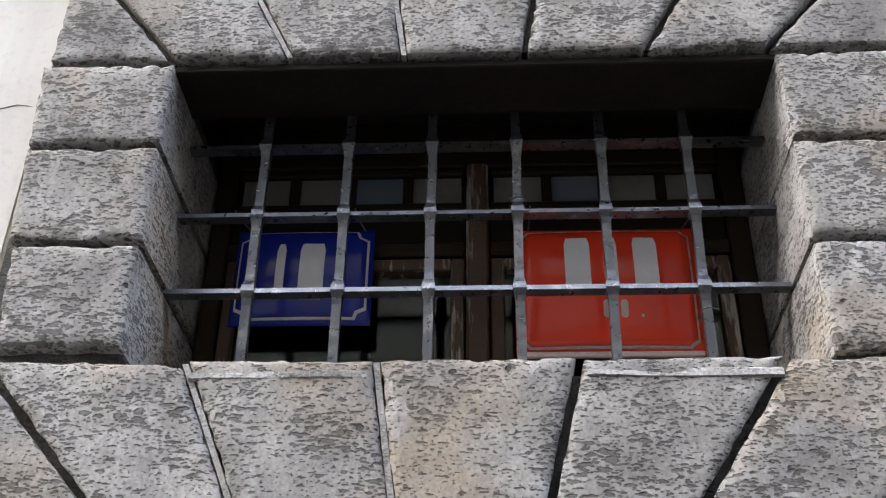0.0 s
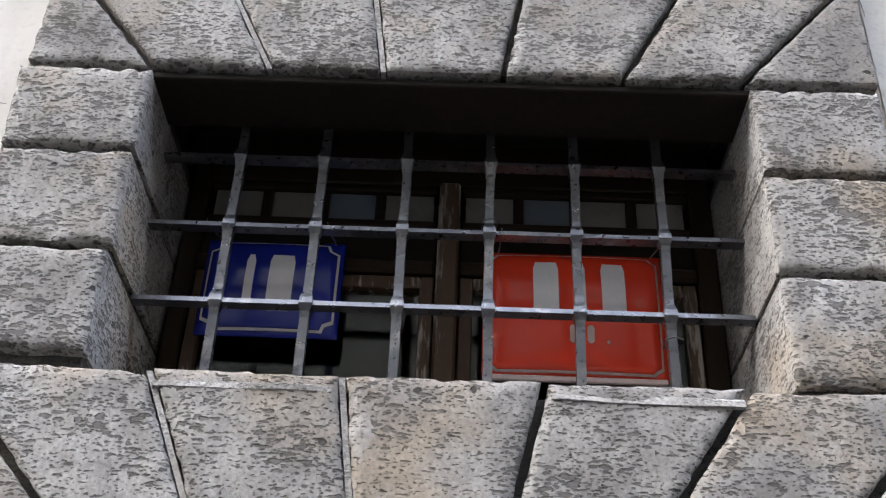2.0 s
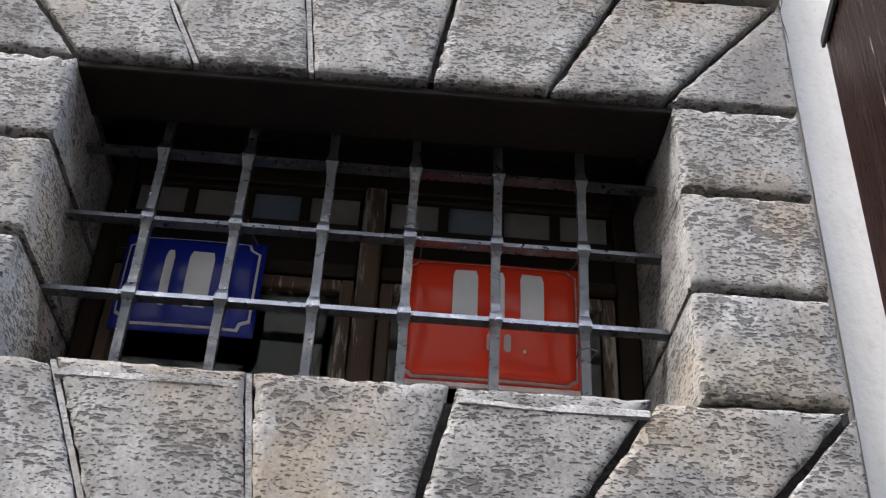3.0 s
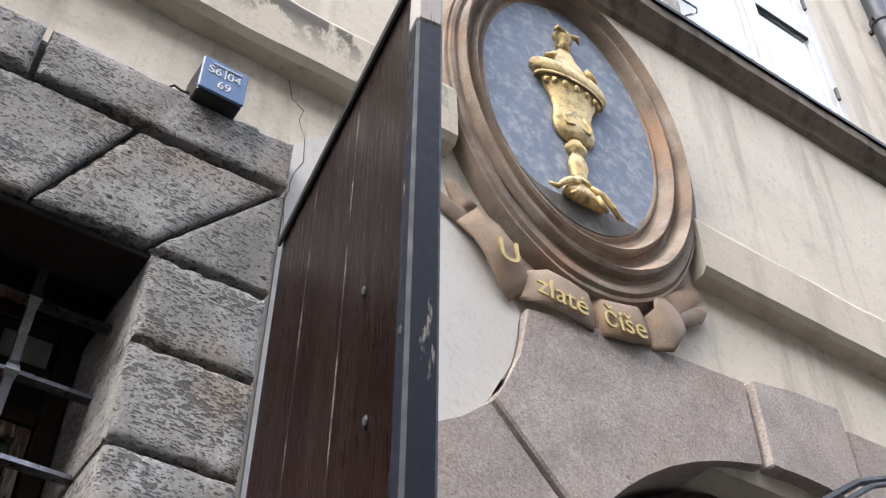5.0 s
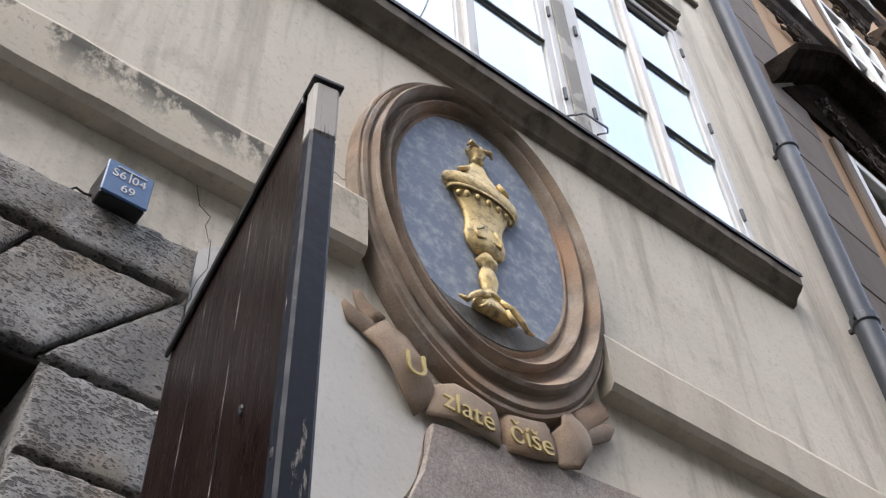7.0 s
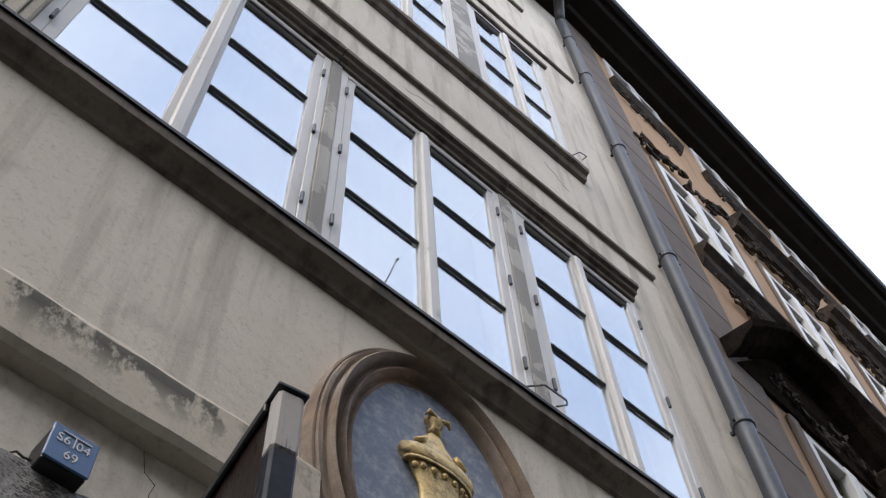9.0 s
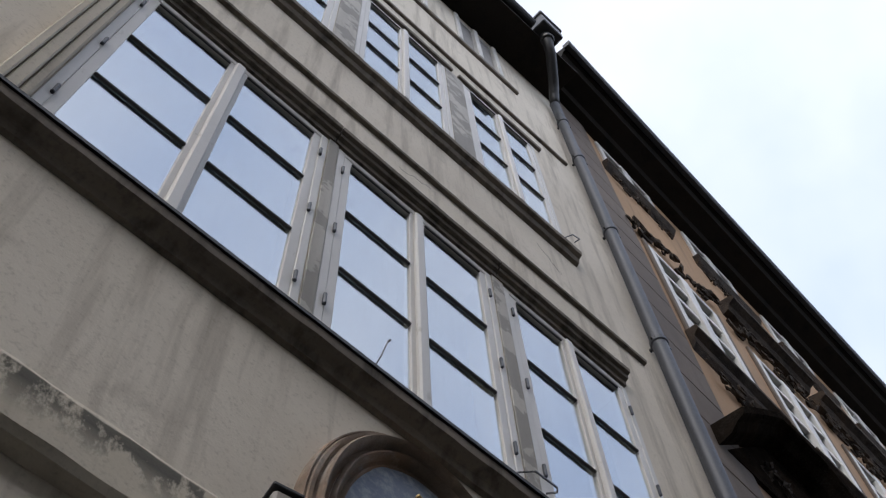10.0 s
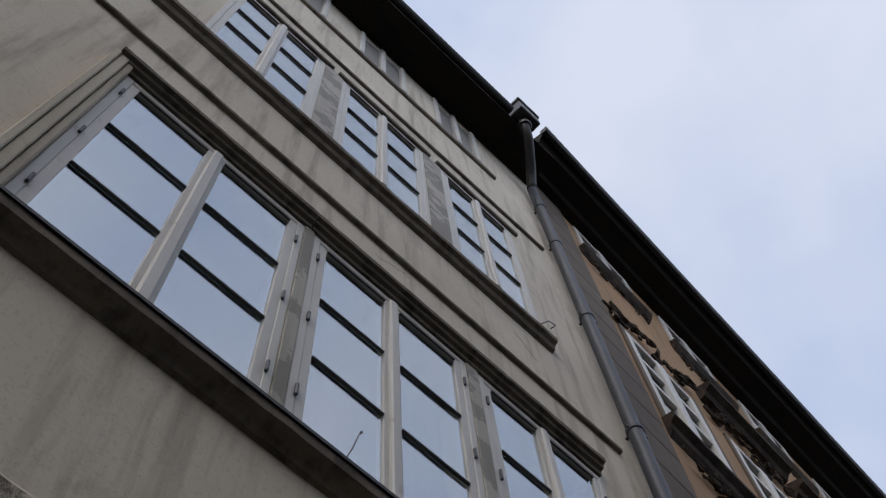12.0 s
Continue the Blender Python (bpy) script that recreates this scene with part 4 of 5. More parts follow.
ribbon = thing("inscription_ribbon", "brown stucco ribbon with gilt lettering under the oval", "ribbon")
ribbon_strip("left_tail", [(1.325, 3.69, -0.012, 0.012, 40), (1.345, 3.645, -0.02, 0.022, 45), (1.385, 3.60, -0.03, 0.035, 50)])
ribbon_strip("left_tail", [(1.285, 3.625, -0.012, 0.012, 60), (1.31, 3.585, -0.025, 0.026, 62), (1.365, 3.567, -0.028, 0.034, 66), (1.41, 3.555, -0.03, 0.045, 58)])
ribbon_strip("left_fold", [(1.375, 3.578, -0.032, 0.048, 50), (1.425, 3.535, -0.05, 0.053, 45), (1.46, 3.48, -0.062, 0.054, 35), (1.495, 3.43, -0.050, 0.054, 38), (1.535, 3.395, -0.03, 0.052, 52)])
ribbon_strip("middle_fold", [(1.545, 3.425, -0.034, 0.052, 74), (1.60, 3.428, -0.062, 0.056, 84), (1.67, 3.418, -0.070, 0.056, 92), (1.74, 3.415, -0.060, 0.055, 92), (1.765, 3.42, -0.034, 0.054, 92)])
ribbon_strip("right_fold", [(1.762, 3.42, -0.036, 0.054, 92), (1.79, 3.415, -0.064, 0.055, 94), (1.86, 3.425, -0.072, 0.056, 96), (1.93, 3.455, -0.060, 0.055, 104), (1.955, 3.475, -0.034, 0.05, 108)])
ribbon_strip("right_turn", [(1.945, 3.44, -0.05, 0.05, 95), (1.985, 3.455, -0.085, 0.062, 110), (2.02, 3.52, -0.080, 0.055, 150), (2.045, 3.575, -0.06, 0.045, 145)])
ribbon_strip("right_tail", [(2.03, 3.575, -0.06, 0.05, 115), (2.085, 3.615, -0.055, 0.036, 105), (2.14, 3.665, -0.04, 0.03, 120), (2.185, 3.715, -0.03, 0.030, 140), (2.215, 3.725, -0.012, 0.02, 60)])
ribbon_strip("right_tail", [(2.06, 3.555, -0.05, 0.035, 105), (2.12, 3.58, -0.045, 0.028, 100), (2.17, 3.615, -0.04, 0.024, 130), (2.205, 3.655, -0.03, 0.018, 170)])
for name, txt, x, y, z, roll, size in (("letters", "U", 1.445, -0.0555, 3.438, -6, 0.100), ("letters", "zlaté", 1.552, -0.0600, 3.378, 2, 0.088), ("letters", "číše", 1.765, -0.0625, 3.370, -6, 0.092)):
    lettering(name, txt, size, upright(x, y, z, roll), GOLD_LETTER, ribbon, 0.003)
PLACE[0] = Matrix.Identity(4)

# ---------------------------------------------------------------- upper windows of the house


def house_window(name, x0, x1, z0, z1, bars, label, hinge=True, bar=0.0095):
    root = thing(name, label, "window", kind="structure")
    y0, y1 = -0.004, 0.06
    f = 0.045
    part("window_frame", boxes((x0, x0 + f, y0, y1, z0, z1), (x1 - f, x1, y0, y1, z0, z1), (x0 + f, x1 - f, y0, y1, z1 - f, z1), (x0 + f, x1 - f, y0, y1, z0, z0 + f), bevel=0.004), WINDOW_WHITE, root)
    xm = (x0 + x1) / 2
    part("cover_strip", boxes((xm - 0.028, xm + 0.028, y0 - 0.022, y0 + 0.01, z0 + 0.03, z1 - 0.045), bevel=0.008), WINDOW_WHITE, root)
    for a, b in ((x0 + f, xm - 0.004), (xm + 0.004, x1 - f)):
        s = 0.05
        cas = part("casement", boxes((a, a + s, y0 + 0.004, y1 - 0.01, z0 + f, z1 - f), (b - s, b, y0 + 0.004, y1 - 0.01, z0 + f, z1 - f), (a + s, b - s, y0 + 0.004, y1 - 0.01, z1 - f - 0.05, z1 - f), (a + s, b - s, y0 + 0.004, y1 - 0.01, z0 + f, z0 + f + 0.06), bevel=0.003), WINDOW_WHITE, root)
        zs = [z0 + f + 0.06, *bars, z1 - f - 0.05]
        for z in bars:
            part("glazing_bar", boxes((a + s, b - s, y0 - 0.2 * bar, y0 + 0.0155, z - 0.75 * bar, z + 0.75 * bar), bevel=0.003), BAR_SHADE_PAINT, cas)
        # dark rail added in place of the shadow below the top rail
        part("top_shadow_rail", boxes((a + s, b - s, y0 - 0.008, y0 + 0.0035, z1 - f - 0.052, z1 - f - 0.036), bevel=0.003), BAR_SHADE_PAINT, cas)
        for lo, hi in zip(zs, zs[1:]):
            part("pane", boxes((a + s - 0.004, b - s + 0.004, y0 + 0.016, y0 + 0.019, lo - 0.004, hi + 0.004)), SKY_GLASS, cas, "pane mirroring pale sky").visible_shadow = False
        if hinge:
            side = a - 0.006 if a < xm - 0.1 and b <= xm else b + 0.006
            for z in (z0 + 0.32, (z0 + z1) / 2, z1 - 0.28):
                part("hinge", boxes((side - 0.008, side + 0.008, y0 - 0.016, y0 + 0.002, z - 0.045, z + 0.045), bevel=0.005), ZINC, cas, "grey painted hinge")
    return root


for k, (a, b) in enumerate(W_ROW):
    house_window(f"window_{k + 2}", a, b, 5.24, 7.285, (5.947, 6.565), "tall white double casement window, glazing bars, mirroring sky")
    bm = bmesh.new()
    rows = [[bm.verts.new((a + 0.05 + (b - a - 0.1) * i / 40, 0.20 + 0.012 * math.sin(i * 1.7), z)) for i in range(41)] for z in (5.25, 7.1)]
    for i in range(40):
        bm.faces.new((rows[0][i], rows[0][i + 1], rows[1][i + 1], rows[1][i]))
    bmesh.ops.solidify(bm, geom=bm.faces[:], thickness=0.002)
    tagged(part("curtain", bm, CURTAIN, smooth=True), "pale net curtain hanging behind the window", "curtain", group="curtains")
for k, (a, b) in enumerate(U_ROW):
    house_window(f"window_{k + 5}", a, b, 9.24, 11.405, (9.95, 10.62), "white double casement window of the second floor", False, 0.009)
for k, (a, b) in enumerate(V_ROW):
    root = thing(f"window_{k + 8}", "small dark attic window with white posts under eaves", "window", kind="structure")
    z0, z1 = 13.36, 14.60
    part("window_frame", boxes((a, a + 0.07, -0.03, 0.06, z0, z1), (b - 0.07, b, -0.03, 0.06, z0, z1), ((a + b) / 2 - 0.035, (a + b) / 2 + 0.035, -0.03, 0.06, z0, z1), (a + 0.07, b - 0.07, 0.0, 0.05, z1 - 0.06, z1), bevel=0.01), WINDOW_WHITE, root)
    for c, d in ((a + 0.07, (a + b) / 2 - 0.035), ((a + b) / 2 + 0.035, b - 0.07)):
        part("dark_pane", boxes((c, d, 0.02, 0.03, z0, z1 - 0.06)), ROOM, root, "dark unlit attic pane")

# peeling piers between the windows, frames of moulding round the rows
for a, b in ((1.22, 1.29), (2.41, 2.505)):
    tagged(part("window_pier", boxes((a + 0.003, b - 0.003, -0.010, 0.0, 5.23, 7.30), bevel=0.003), PEELED), "narrow pier with peeling grey render between windows", "pier", kind="structure")
for a, b in ((1.09, 1.29), (2.26, 2.48)):
    tagged(part("window_pier", boxes((a + 0.003, b - 0.003, -0.008, 0.0, 9.23, 11.42), bevel=0.003), PEELED), "narrow pier with grey render between upper windows", "pier", kind="structure")

head_profile = [(0.0, 7.30), (-0.018, 7.30), (-0.022, 7.335), (-0.045, 7.345), (-0.05, 7.375), (-0.072, 7.385), (-0.075, 7.42), (-0.03, 7.435), (0.0, 7.44)]
for a, b in ((-0.06, 1.255), (1.262, 2.44), (2.447, 3.52)):
    tagged(part("window_head_moulding", rough_moulding(head_profile, a, b, 0.06, 0.003), SILL_STONE), "dark weathered moulding over the windows", "moulding", kind="structure")
for a, b in ((-0.085, -0.050), (-0.046, 0.002), (0.006, 0.042)):
    tagged(part("window_side_moulding", boxes((a, b, -0.035 - 0.25 * (0.016 - a) * (a < 0.01), 0.0, 5.22, 7.36), bevel=0.006), BAND_DRY), "stepped stone moulding beside the window", "moulding", kind="structure")
sill_profile = [(0.0, 5.035), (-0.022, 5.045), (-0.036, 5.075), (-0.062, 5.095), (-0.080, 5.115), (-0.084, 5.165), (-0.070, 5.18)]
tagged(part("window_sill", rough_moulding(sill_profile + [(0.0, 5.20)], -0.30, 3.64, 0.05, 0.004), SILL_STONE), "long grimy stone sill under the first-floor windows", "sill", kind="structure")
tagged(part("sill_flashing", moulding([(-0.093, 5.168), (-0.093, 5.190), (0.0, 5.222), (0.0, 5.204), (-0.072, 5.186)], -0.31, 3.65), GUTTER), "thin dark metal flashing on the sill", "flashing", kind="structure")
for a, b in W_ROW:
    tagged(part("sill_board", boxes((a + 0.02, b - 0.02, -0.052, -0.008, 5.212, 5.236), bevel=0.004), SILL_STONE), "short raised weather board under the window", "sill", kind="structure")
sill2 = [(0.0, 8.86), (-0.03, 8.88), (-0.045, 8.93), (-0.075, 8.95), (-0.080, 9.00), (-0.06, 9.03)]
tagged(part("window_sill", rough_moulding(sill2 + [(0.0, 9.06)], -0.25, 3.44, 0.06, 0.004), SILL_STONE), "long grimy stone sill under the second-floor windows", "sill", kind="structure")
for a, b in U_ROW:
    tagged(part("sill_board", boxes((a + 0.0, b + 0.01, -0.03, -0.006, 9.07, 9.22), bevel=0.006), BAND_DRY), "pale raised sill board under the upper window", "sill", kind="structure")
    tagged(part("window_head_moulding", rough_moulding([(0.0, 11.42), (-0.03, 11.425), (-0.035, 11.47), (0.0, 11.49)], a - 0.06, b + 0.08, 0.08, 0.003), SILL_STONE), "thin dark moulding over the upper window", "moulding", kind="structure")
# plaster mouldings given the dark sill colour to stand for the shadow beneath
for z, xe in ((7.985, 3.90), (11.87, 3.92)):
    tagged(part("string_moulding", rough_moulding([(0.0, z), (-0.028, z + 0.004), (-0.032, z + 0.030), (0.0, z + 0.052)], -6.0, xe, 0.06, 0.003), SILL_STONE), "thin string moulding across the front, its shadow line put into dark colour", "moulding", kind="structure")
tagged(part("string_moulding", rough_moulding([(0.0, 13.18), (-0.03, 13.19), (-0.035, 13.24), (0.0, 13.27)], -6.0, 3.42, 0.08, 0.003), SILL_STONE), "thin dark moulding under the attic windows", "moulding", kind="structure")

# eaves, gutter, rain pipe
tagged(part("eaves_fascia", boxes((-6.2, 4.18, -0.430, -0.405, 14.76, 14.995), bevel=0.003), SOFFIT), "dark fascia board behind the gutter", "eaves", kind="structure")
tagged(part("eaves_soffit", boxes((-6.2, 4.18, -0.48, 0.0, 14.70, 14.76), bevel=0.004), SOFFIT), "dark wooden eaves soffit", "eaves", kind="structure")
gut = []
for k in range(9):
    a = math.pi + math.pi * k / 8
    gut.append((-0.50 + 0.075 * math.cos(a), 14.93 + 0.075 * math.sin(a)))
gut += [(-0.50 + 0.068 * math.cos(a), 14.93 + 0.068 * math.sin(a)) for a in (2 * math.pi - math.pi * k / 8 for k in range(9))]
tagged(part("rain_gutter", moulding(gut, -6.2, 3.42), GUTTER), "dark metal rain gutter along the eaves", "gutter")
pipe = thing("rain_pipe", "weathered grey zinc rain pipe between the two houses", "rain pipe")
PX, PY = 4.085, -0.085
part("shaft", tube([(PX, PY, 0.1 + 14.05 * k / 24) for k in range(25)], 0.056, 18), ZINC, pipe, smooth=True)
for z in (2.2, 5.15, 6.50, 8.4, 10.35, 12.2, 13.4):
    part("collar", tube([(PX, PY, z - 0.03), (PX, PY, z - 0.022), (PX, PY, z + 0.022), (PX, PY, z + 0.03)], [0.058, 0.066, 0.066, 0.058], 18), ZINC, pipe, smooth=False)
    part("clamp", boxes((PX - 0.085, PX + 0.085, PY + 0.0, PY + 0.012, z - 0.012, z + 0.012), (PX + 0.07, PX + 0.10, PY - 0.03, PY + 0.03, z - 0.012, z + 0.012), (PX - 0.01, PX + 0.01, PY + 0.05, 0.0, z - 0.01, z + 0.01)), BLACK_METAL, pipe, "dark iron clamp")
part("swan_neck", tube([(PX, PY, 14.10), (PX - 0.02, PY - 0.03, 14.22), (PX - 0.14, PY - 0.16, 14.36), (PX - 0.36, PY - 0.36, 14.50), (PX - 0.47, PY - 0.43, 14.60), (PX - 0.48, PY - 0.44, 14.80)], [0.060, 0.060, 0.062, 0.062, 0.062, 0.066], 16), BLACK_METAL, pipe, "dark curved upper bend", smooth=True)
part("neck_ring", tube([(PX - 0.48, PY - 0.44, 14.60), (PX - 0.48, PY - 0.44, 14.63), (PX - 0.48, PY - 0.44, 14.67)], [0.075, 0.085, 0.075], 16), BLACK_METAL, pipe)
part("rain_head", boxes((3.44, 3.78, -0.66, -0.42, 14.80, 15.16), (3.42, 3.80, -0.68, -0.40, 15.12, 15.20), bevel=0.012), BLACK_METAL, pipe, "dark box-shaped rain head")

# small iron things on the sill
tagged(part("sill_hook", tube([(2.27, -0.03, 5.21), (2.275, -0.075, 5.235), (2.33, -0.12, 5.245), (2.45, -0.12, 5.250), (2.475, -0.10, 5.262), (2.47, -0.05, 5.30)], 0.0045, 6), IRON), "bent iron wire hook on the window sill", "hook")
tagged(part("sill_rod", tube([(1.535, -0.085, 5.19), (1.55, -0.10, 5.26), (1.570, -0.11, 5.37), (1.578, -0.115, 5.39)], [0.0035, 0.0035, 0.0035, 0.006], 6), IRON), "thin iron rod standing on the window sill", "rod")
tagged(part("sill_hook", tube([(3.30, -0.04, 9.10), (3.36, -0.10, 9.16), (3.44, -0.10, 9.20), (3.45, -0.05, 9.24)], 0.005, 6), IRON), "bent iron wire hook on the upper sill", "hook")

# ---------------------------------------------------------------- ochre neighbour house, slightly turned
PLACE[0] = Matrix.Translation((4.2, 0, 0)) @ Matrix.Rotation(radians(3.3), 4, "Z")
NB_COLS = [0.95 + 1.78 * k for k in range(9)]
nb_holes = []
for x in NB_COLS:
    nb_holes += [(x + 0.12, x + 1.27, 5.2, 7.62), (x, x + 1.15, 9.95, 11.92), (x, x + 1.1, 14.25, 15.2)]
wall_with_holes(0.0, 19.0, 0.0, 15.9, 0.0, 0.45, nb_holes, "wall_neighbour", ORANGE, "ochre plastered baroque house front")
tagged(part("backdrop_neighbour_rooms", boxes((0.2, 18.9, 1.2, 1.3, 0, 16)), ROOM), "dim rooms behind the neighbour's windows", "wall", kind="structure")
quoin_strip = thing("quoin_strip", "brown-grey rusticated corner strip of smooth blocks", "quoins", kind="structure")


def nb_window(x, z0, z1, w, rows, depth=0.02):
    root = thing("house_window", "white wooden window with dark panes in ochre front", "window", "windows of the ochre house")
    part("window_frame", boxes((x, x + 0.10, depth - 0.05, depth + 0.03, z0, z1), (x + w - 0.10, x + w, depth - 0.05, depth + 0.03, z0, z1), (x + w / 2 - 0.08, x + w / 2 + 0.08, depth - 0.06, depth + 0.03, z0, z1), (x + 0.10, x + w - 0.10, depth - 0.05, depth + 0.03, z1 - 0.09, z1), (x + 0.10, x + w - 0.10, depth - 0.05, depth + 0.03, z0, z0 + 0.10), bevel=0.008), WINDOW_WHITE, root)
    for r in range(1, rows):
        z = z0 + (z1 - z0) * r / rows
        part("glazing_bar", boxes((x + 0.10, x + w / 2 - 0.08, depth - 0.035, depth + 0.03, z - 0.045, z + 0.045), bevel=0.006), WINDOW_WHITE, root)
        part("glazing_bar", boxes((x + w / 2 + 0.08, x + w - 0.10, depth - 0.035, depth + 0.03, z - 0.045, z + 0.045), bevel=0.006), WINDOW_WHITE, root)
    for a, b in ((x + 0.10, x + w / 2 - 0.08), (x + w / 2 + 0.08, x + w - 0.10)):
        part("pane", boxes((a, b, depth + 0.004, depth + 0.008, z0, z1)), DARK_GLASS, root, "dark mirroring pane").visible_shadow = False
    return root


def stucco_cluster(name, label, x0, x1, z0, z1, count, seed, size=0.09, out=0.08):
    """Modelled stucco in high relief, in one piece: pointed leaves along a waving stem, and rolled-up scrolls."""
    rnd = random.Random(seed)
    bm = bmesh.new()
    for k in range(count):
        u = (k + rnd.random()) / count
        x = x0 + (x1 - x0) * u
        z = (z0 + z1) / 2 + (z1 - z0) * (0.30 * math.sin(u * 11 + seed) + rnd.uniform(-0.22, 0.22))
        s = size * rnd.uniform(0.6, 1.3)
        y = -out * rnd.uniform(0.15, 0.8)
        turn = rnd.uniform(0, 6.3)
        if k % 4 == 0:
            rolled = []
            for q in range(11):
                a, r = turn + 0.55 * q, s * (1.7 - 0.13 * q)
                rolled.append((x + r * math.cos(a), y - 0.25 * s * q / 10, z + r * math.sin(a)))
            piece = tube(rolled, [0.30 * s - 0.016 * s * q for q in range(11)], 5)
            me = bpy.data.meshes.new("scroll")
            piece.to_mesh(me)
            piece.free()
            bm.from_mesh(me)
            bpy.data.meshes.remove(me)
        else:
            m = Matrix.Translation((x, y, z)) @ Matrix.Rotation(turn, 4, "Y") @ Matrix.Rotation(rnd.uniform(-0.7, 0.7), 4, "X")
            tip = [(-1.0, 0, 0), (-0.3, -0.15, 0.45), (0.5, -0.10, 0.35), (1.5, -0.45, 0.0), (0.5, -0.10, -0.35), (-0.3, -0.15, -0.45)]
            rim_v = [bm.verts.new(m @ Vector((px * s, py * s, pz * s))) for px, py, pz in tip]
            crest, back = bm.verts.new(m @ Vector((0.2 * s, -0.50 * s, 0))), bm.verts.new(m @ Vector((0.1 * s, 0.35 * s, 0)))
            for q in range(6):
                bm.faces.new((rim_v[q], rim_v[(q + 1) % 6], crest))
                bm.faces.new((rim_v[(q + 1) % 6], rim_v[q], back))
    return tagged(part(name, bm, STUCCO_DARK), label, "stucco", "stucco of the ochre house")


for k, x in enumerate(NB_COLS):
    nb_window(x, 9.97, 11.90, 1.15, 4)
    nb_window(x, 14.27, 15.18, 1.10, 2)
    nb_window(x + 0.12, 5.22, 7.60, 1.15, 4)
    tagged(part("window_sill", rough_moulding([(0.0, 9.62), (-0.05, 9.70), (-0.06, 9.80), (-0.12, 9.86), (-0.12, 9.93), (0.0, 9.95)], x - 0.1, x + 1.25, 0.1, 0.006), STUCCO_DARK), "dark stone sill of the ochre house", "sill", kind="structure")
    tagged(part("window_sill", rough_moulding([(0.0, 13.98), (-0.05, 14.04), (-0.09, 14.13), (-0.09, 14.20), (0.0, 14.23)], x - 0.1, x + 1.2, 0.1, 0.006), STUCCO_DARK), "dark stone sill under the top window", "sill", kind="structure")
    tagged(part("window_jamb", boxes((x - 0.07, x - 0.003, -0.03, 0.0, 9.95, 11.95), (x + 1.153, x + 1.22, -0.03, 0.0, 9.95, 11.95), bevel=0.006), QUOIN), "brown stone jambs beside the window", "moulding", kind="structure")
    tagged(part("window_jamb", boxes((x - 0.0, x + 0.117, -0.04, 0.0, 5.2, 7.65), (x + 1.273, x + 1.39, -0.04, 0.0, 5.2, 7.65), bevel=0.01), QUOIN), "brown stone jambs beside the lower window", "moulding", kind="structure")
    stucco_cluster("stucco_leaves", "dark modelled stucco leaves over the window", x - 0.25, x + 1.35, 12.02, 12.45, 46, 10 + k, 0.065, 0.10)
    stucco_cluster("stucco_leaves", "dark modelled stucco leaves below the sill", x + 0.02, x + 1.10, 9.22, 9.60, 30, 40 + k, 0.055, 0.08)
    stucco_cluster("stucco_leaves", "dark modelled stucco garland under the hood", x + 0.05, x + 1.35, 7.72, 8.20, 60, 70 + k, 0.055, 0.09)
    stucco_cluster("stucco_leaves", "dark modelled stucco leaves under the top sill", x, x + 1.1, 13.72, 13.97, 18, 90 + k, 0.05, 0.06)
    if k:
        tagged(part("window_cornice", rough_moulding([(0.0, 12.50), (-0.08, 12.52), (-0.12, 12.60), (-0.20, 12.64), (-0.20, 12.72), (0.0, 12.78)], x - 0.22, x + 1.35, 0.1, 0.008), STUCCO_DARK), "dark straight cornice over the stucco leaves", "cornice", kind="structure")
        stucco_cluster("stucco_leaves", "dark modelled stucco crest on the cornice", x + 0.2, x + 1.0, 12.80, 13.25, 34, 120 + k, 0.07, 0.12)
    hood = thing("window_hood", "dark bowed stone hood over the lower window", "window hood", "hoods of the ochre house")
    bm = bmesh.new()
    rows = []
    for i in range(25):
        u = i / 24
        xx = x - 0.62 + 2.45 * u
        zz = 7.80 + 0.75 * min(1.0, 2.6 * min(u, 1 - u)) + 0.2 * math.sin(math.pi * u)
        rows.append([bm.verts.new((xx, y, zz + dz)) for y, dz in ((0.0, -0.12), (-0.14, -0.09), (-0.20, -0.03), (-0.27, 0.0), (-0.28, 0.07), (0.0, 0.12))])
    for a, b in zip(rows, rows[1:]):
        for q in range(6):
            bm.faces.new((a[q], b[q], b[(q + 1) % 6], a[(q + 1) % 6]))
    bm.faces.new(rows[0])
    bm.faces.new(rows[-1])
    part("bowed_cornice", bm, HOOD_STONE, hood)
    part("hood_field", prism([(x - 0.50 + 2.21 * i / 16, 7.75 + 0.70 * min(1.0, 2.6 * min(i, 16 - i) / 16) + 0.2 * math.sin(math.pi * i / 16)) for i in range(17)], -0.03, 0.0), HOOD_STONE, hood)

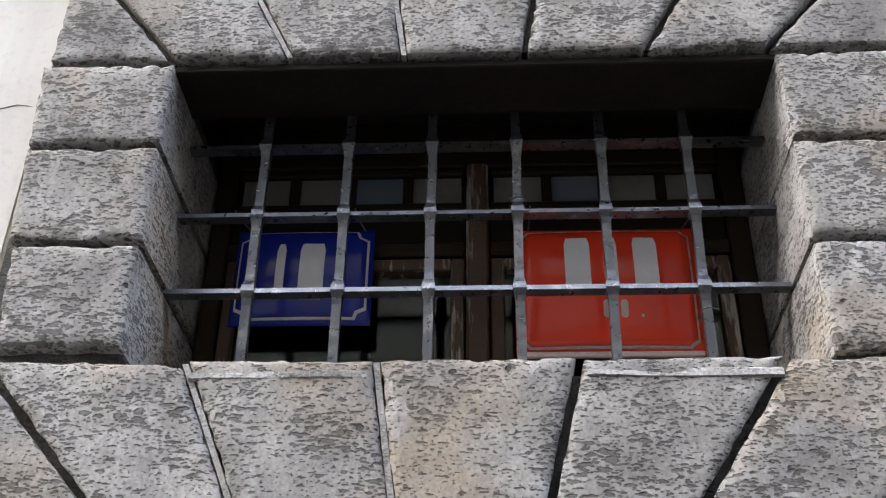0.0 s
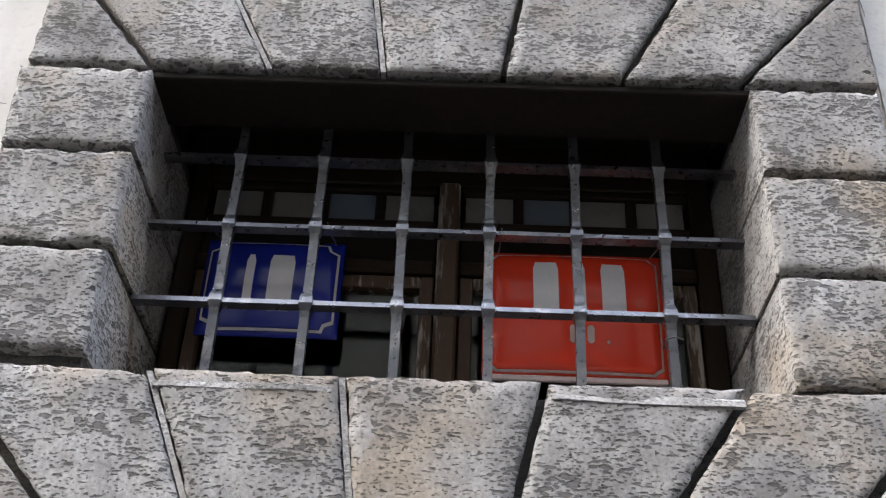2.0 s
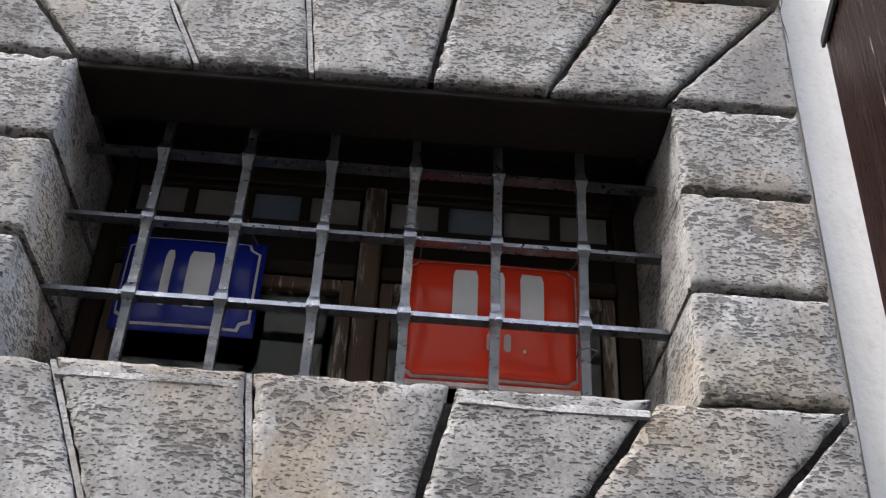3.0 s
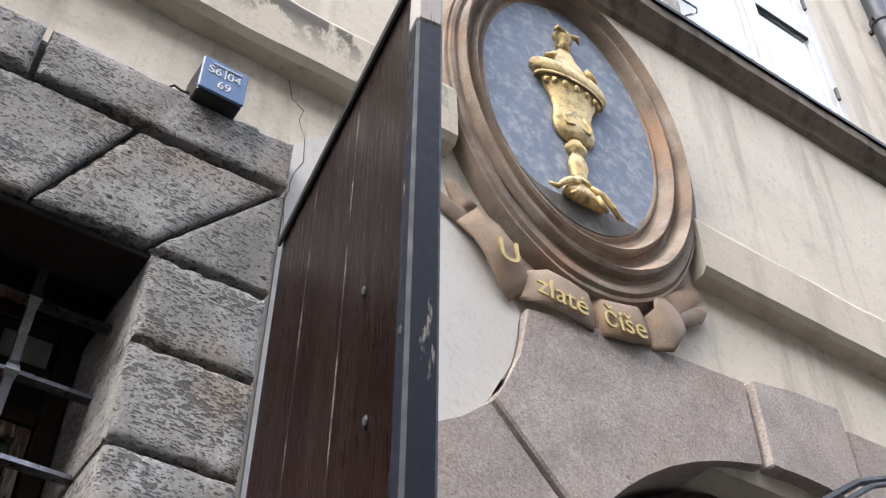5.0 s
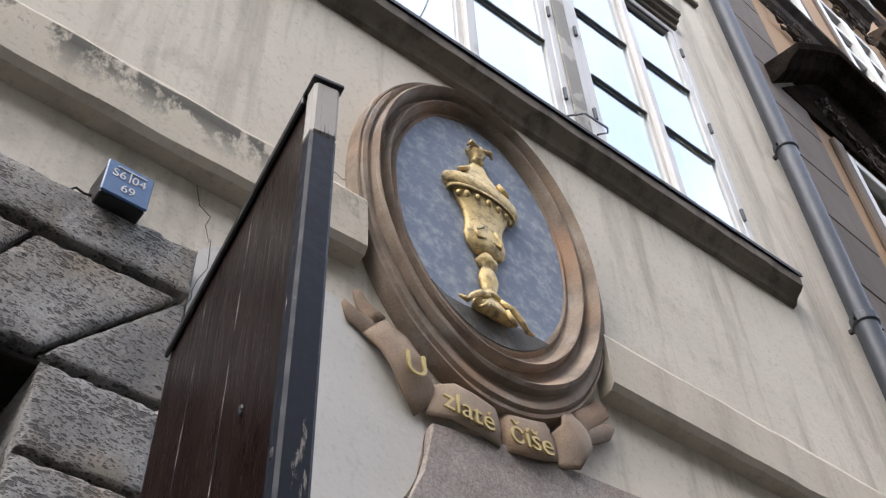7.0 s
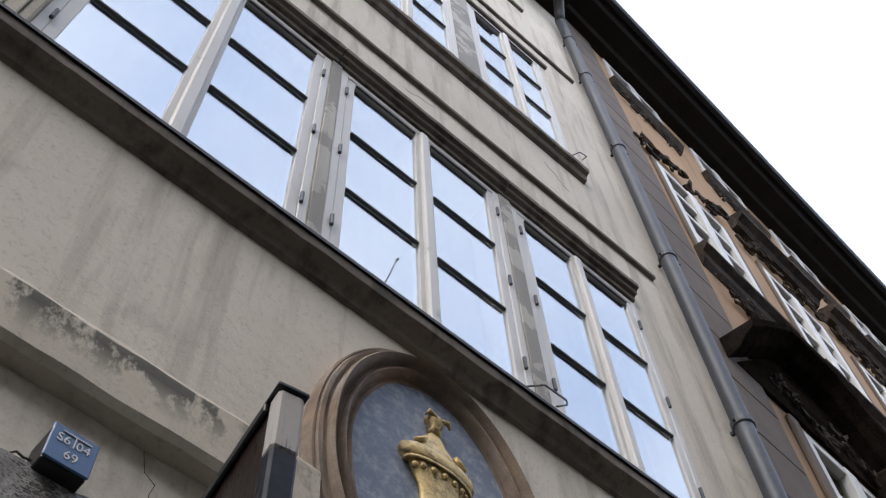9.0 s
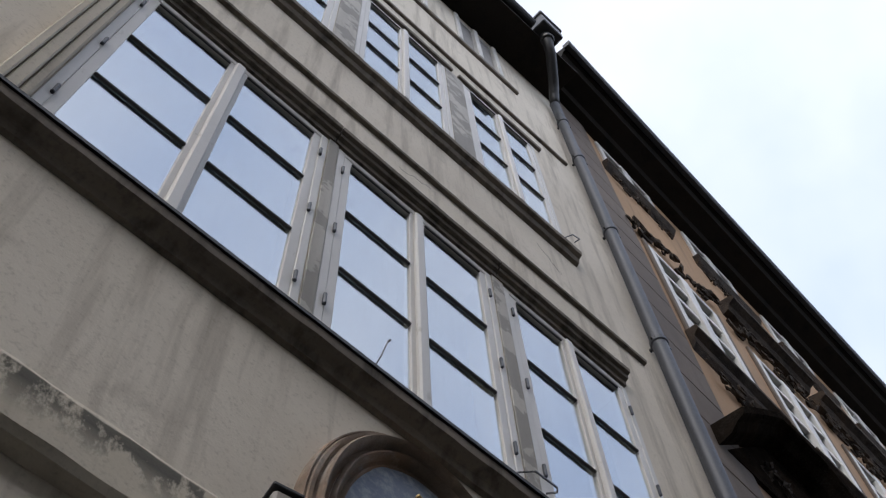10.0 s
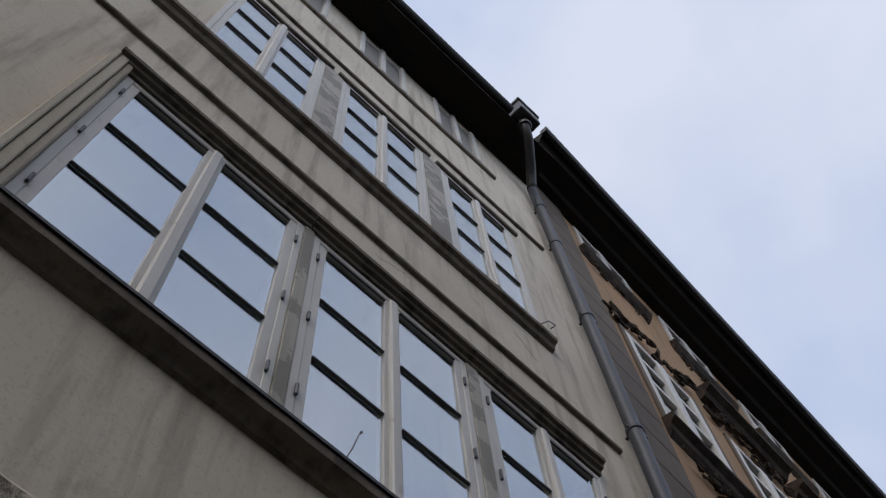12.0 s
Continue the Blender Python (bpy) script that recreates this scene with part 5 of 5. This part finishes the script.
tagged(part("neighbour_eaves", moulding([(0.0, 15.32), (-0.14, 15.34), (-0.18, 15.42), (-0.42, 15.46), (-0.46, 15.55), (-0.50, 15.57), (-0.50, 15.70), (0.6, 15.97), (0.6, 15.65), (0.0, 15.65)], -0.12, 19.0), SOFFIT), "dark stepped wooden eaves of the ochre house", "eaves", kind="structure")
tagged(part("rain_gutter", moulding([(-0.60, 15.58), (-0.58, 15.55), (-0.52, 15.55), (-0.50, 15.59), (-0.50, 15.68), (-0.61, 15.68)], -0.15, 19.0), GUTTER), "dark metal gutter of the ochre house", "gutter")
tagged(part("roof_neighbour", boxes((0.0, 19.0, 0.3, 5.0, 15.98, 16.1)), SOFFIT), "dark roof slab of the ochre house", "roof", kind="structure")
for k in range(28):
    z = 0.1 + 0.56 * k
    block = part("quoin_block", boxes((0.02, 0.74, -0.022, 0.0, z + 0.006, z + 0.554), bevel=0.006), QUOIN, quoin_strip)
PLACE[0] = Matrix.Identity(4)

# hairline cracks in the plaster
facade = bpy.data.objects["wall_facade"]
crack_rnd = random.Random(5)
for x0, z0, x1, z1 in ((1.18, 4.14, 1.36, 4.17), (0.86, 3.95, 0.95, 3.62), (0.95, 3.62, 0.93, 3.30), (1.72, 7.80, 1.98, 7.88), (-1.02, 3.02, -0.76, 2.98), (-0.98, 2.60, -0.84, 2.95), (3.0, 8.62, 3.2, 8.40)):
    steps = 9
    pts = []
    for k in range(steps):
        u = k / (steps - 1)
        pts.append((x0 + (x1 - x0) * u + crack_rnd.uniform(-0.014, 0.014) * (0 < k < steps - 1), -0.0065 if x0 < -0.7 or z0 < 3.7 else -0.0005, z0 + (z1 - z0) * u + crack_rnd.uniform(-0.016, 0.016)))
    part("crack", tube(pts, [0.0004] + [0.0009] * (steps - 2) + [0.0004], 5), MORTAR, facade, "dark hairline crack")

# ---------------------------------------------------------------- the single stones of the surround
for name, quad, push in STONE_QUADS:
    part(name, stone(quad, YF + push, 0.12 if name == "voussoir" else YB), STONE, surround, smooth=True)
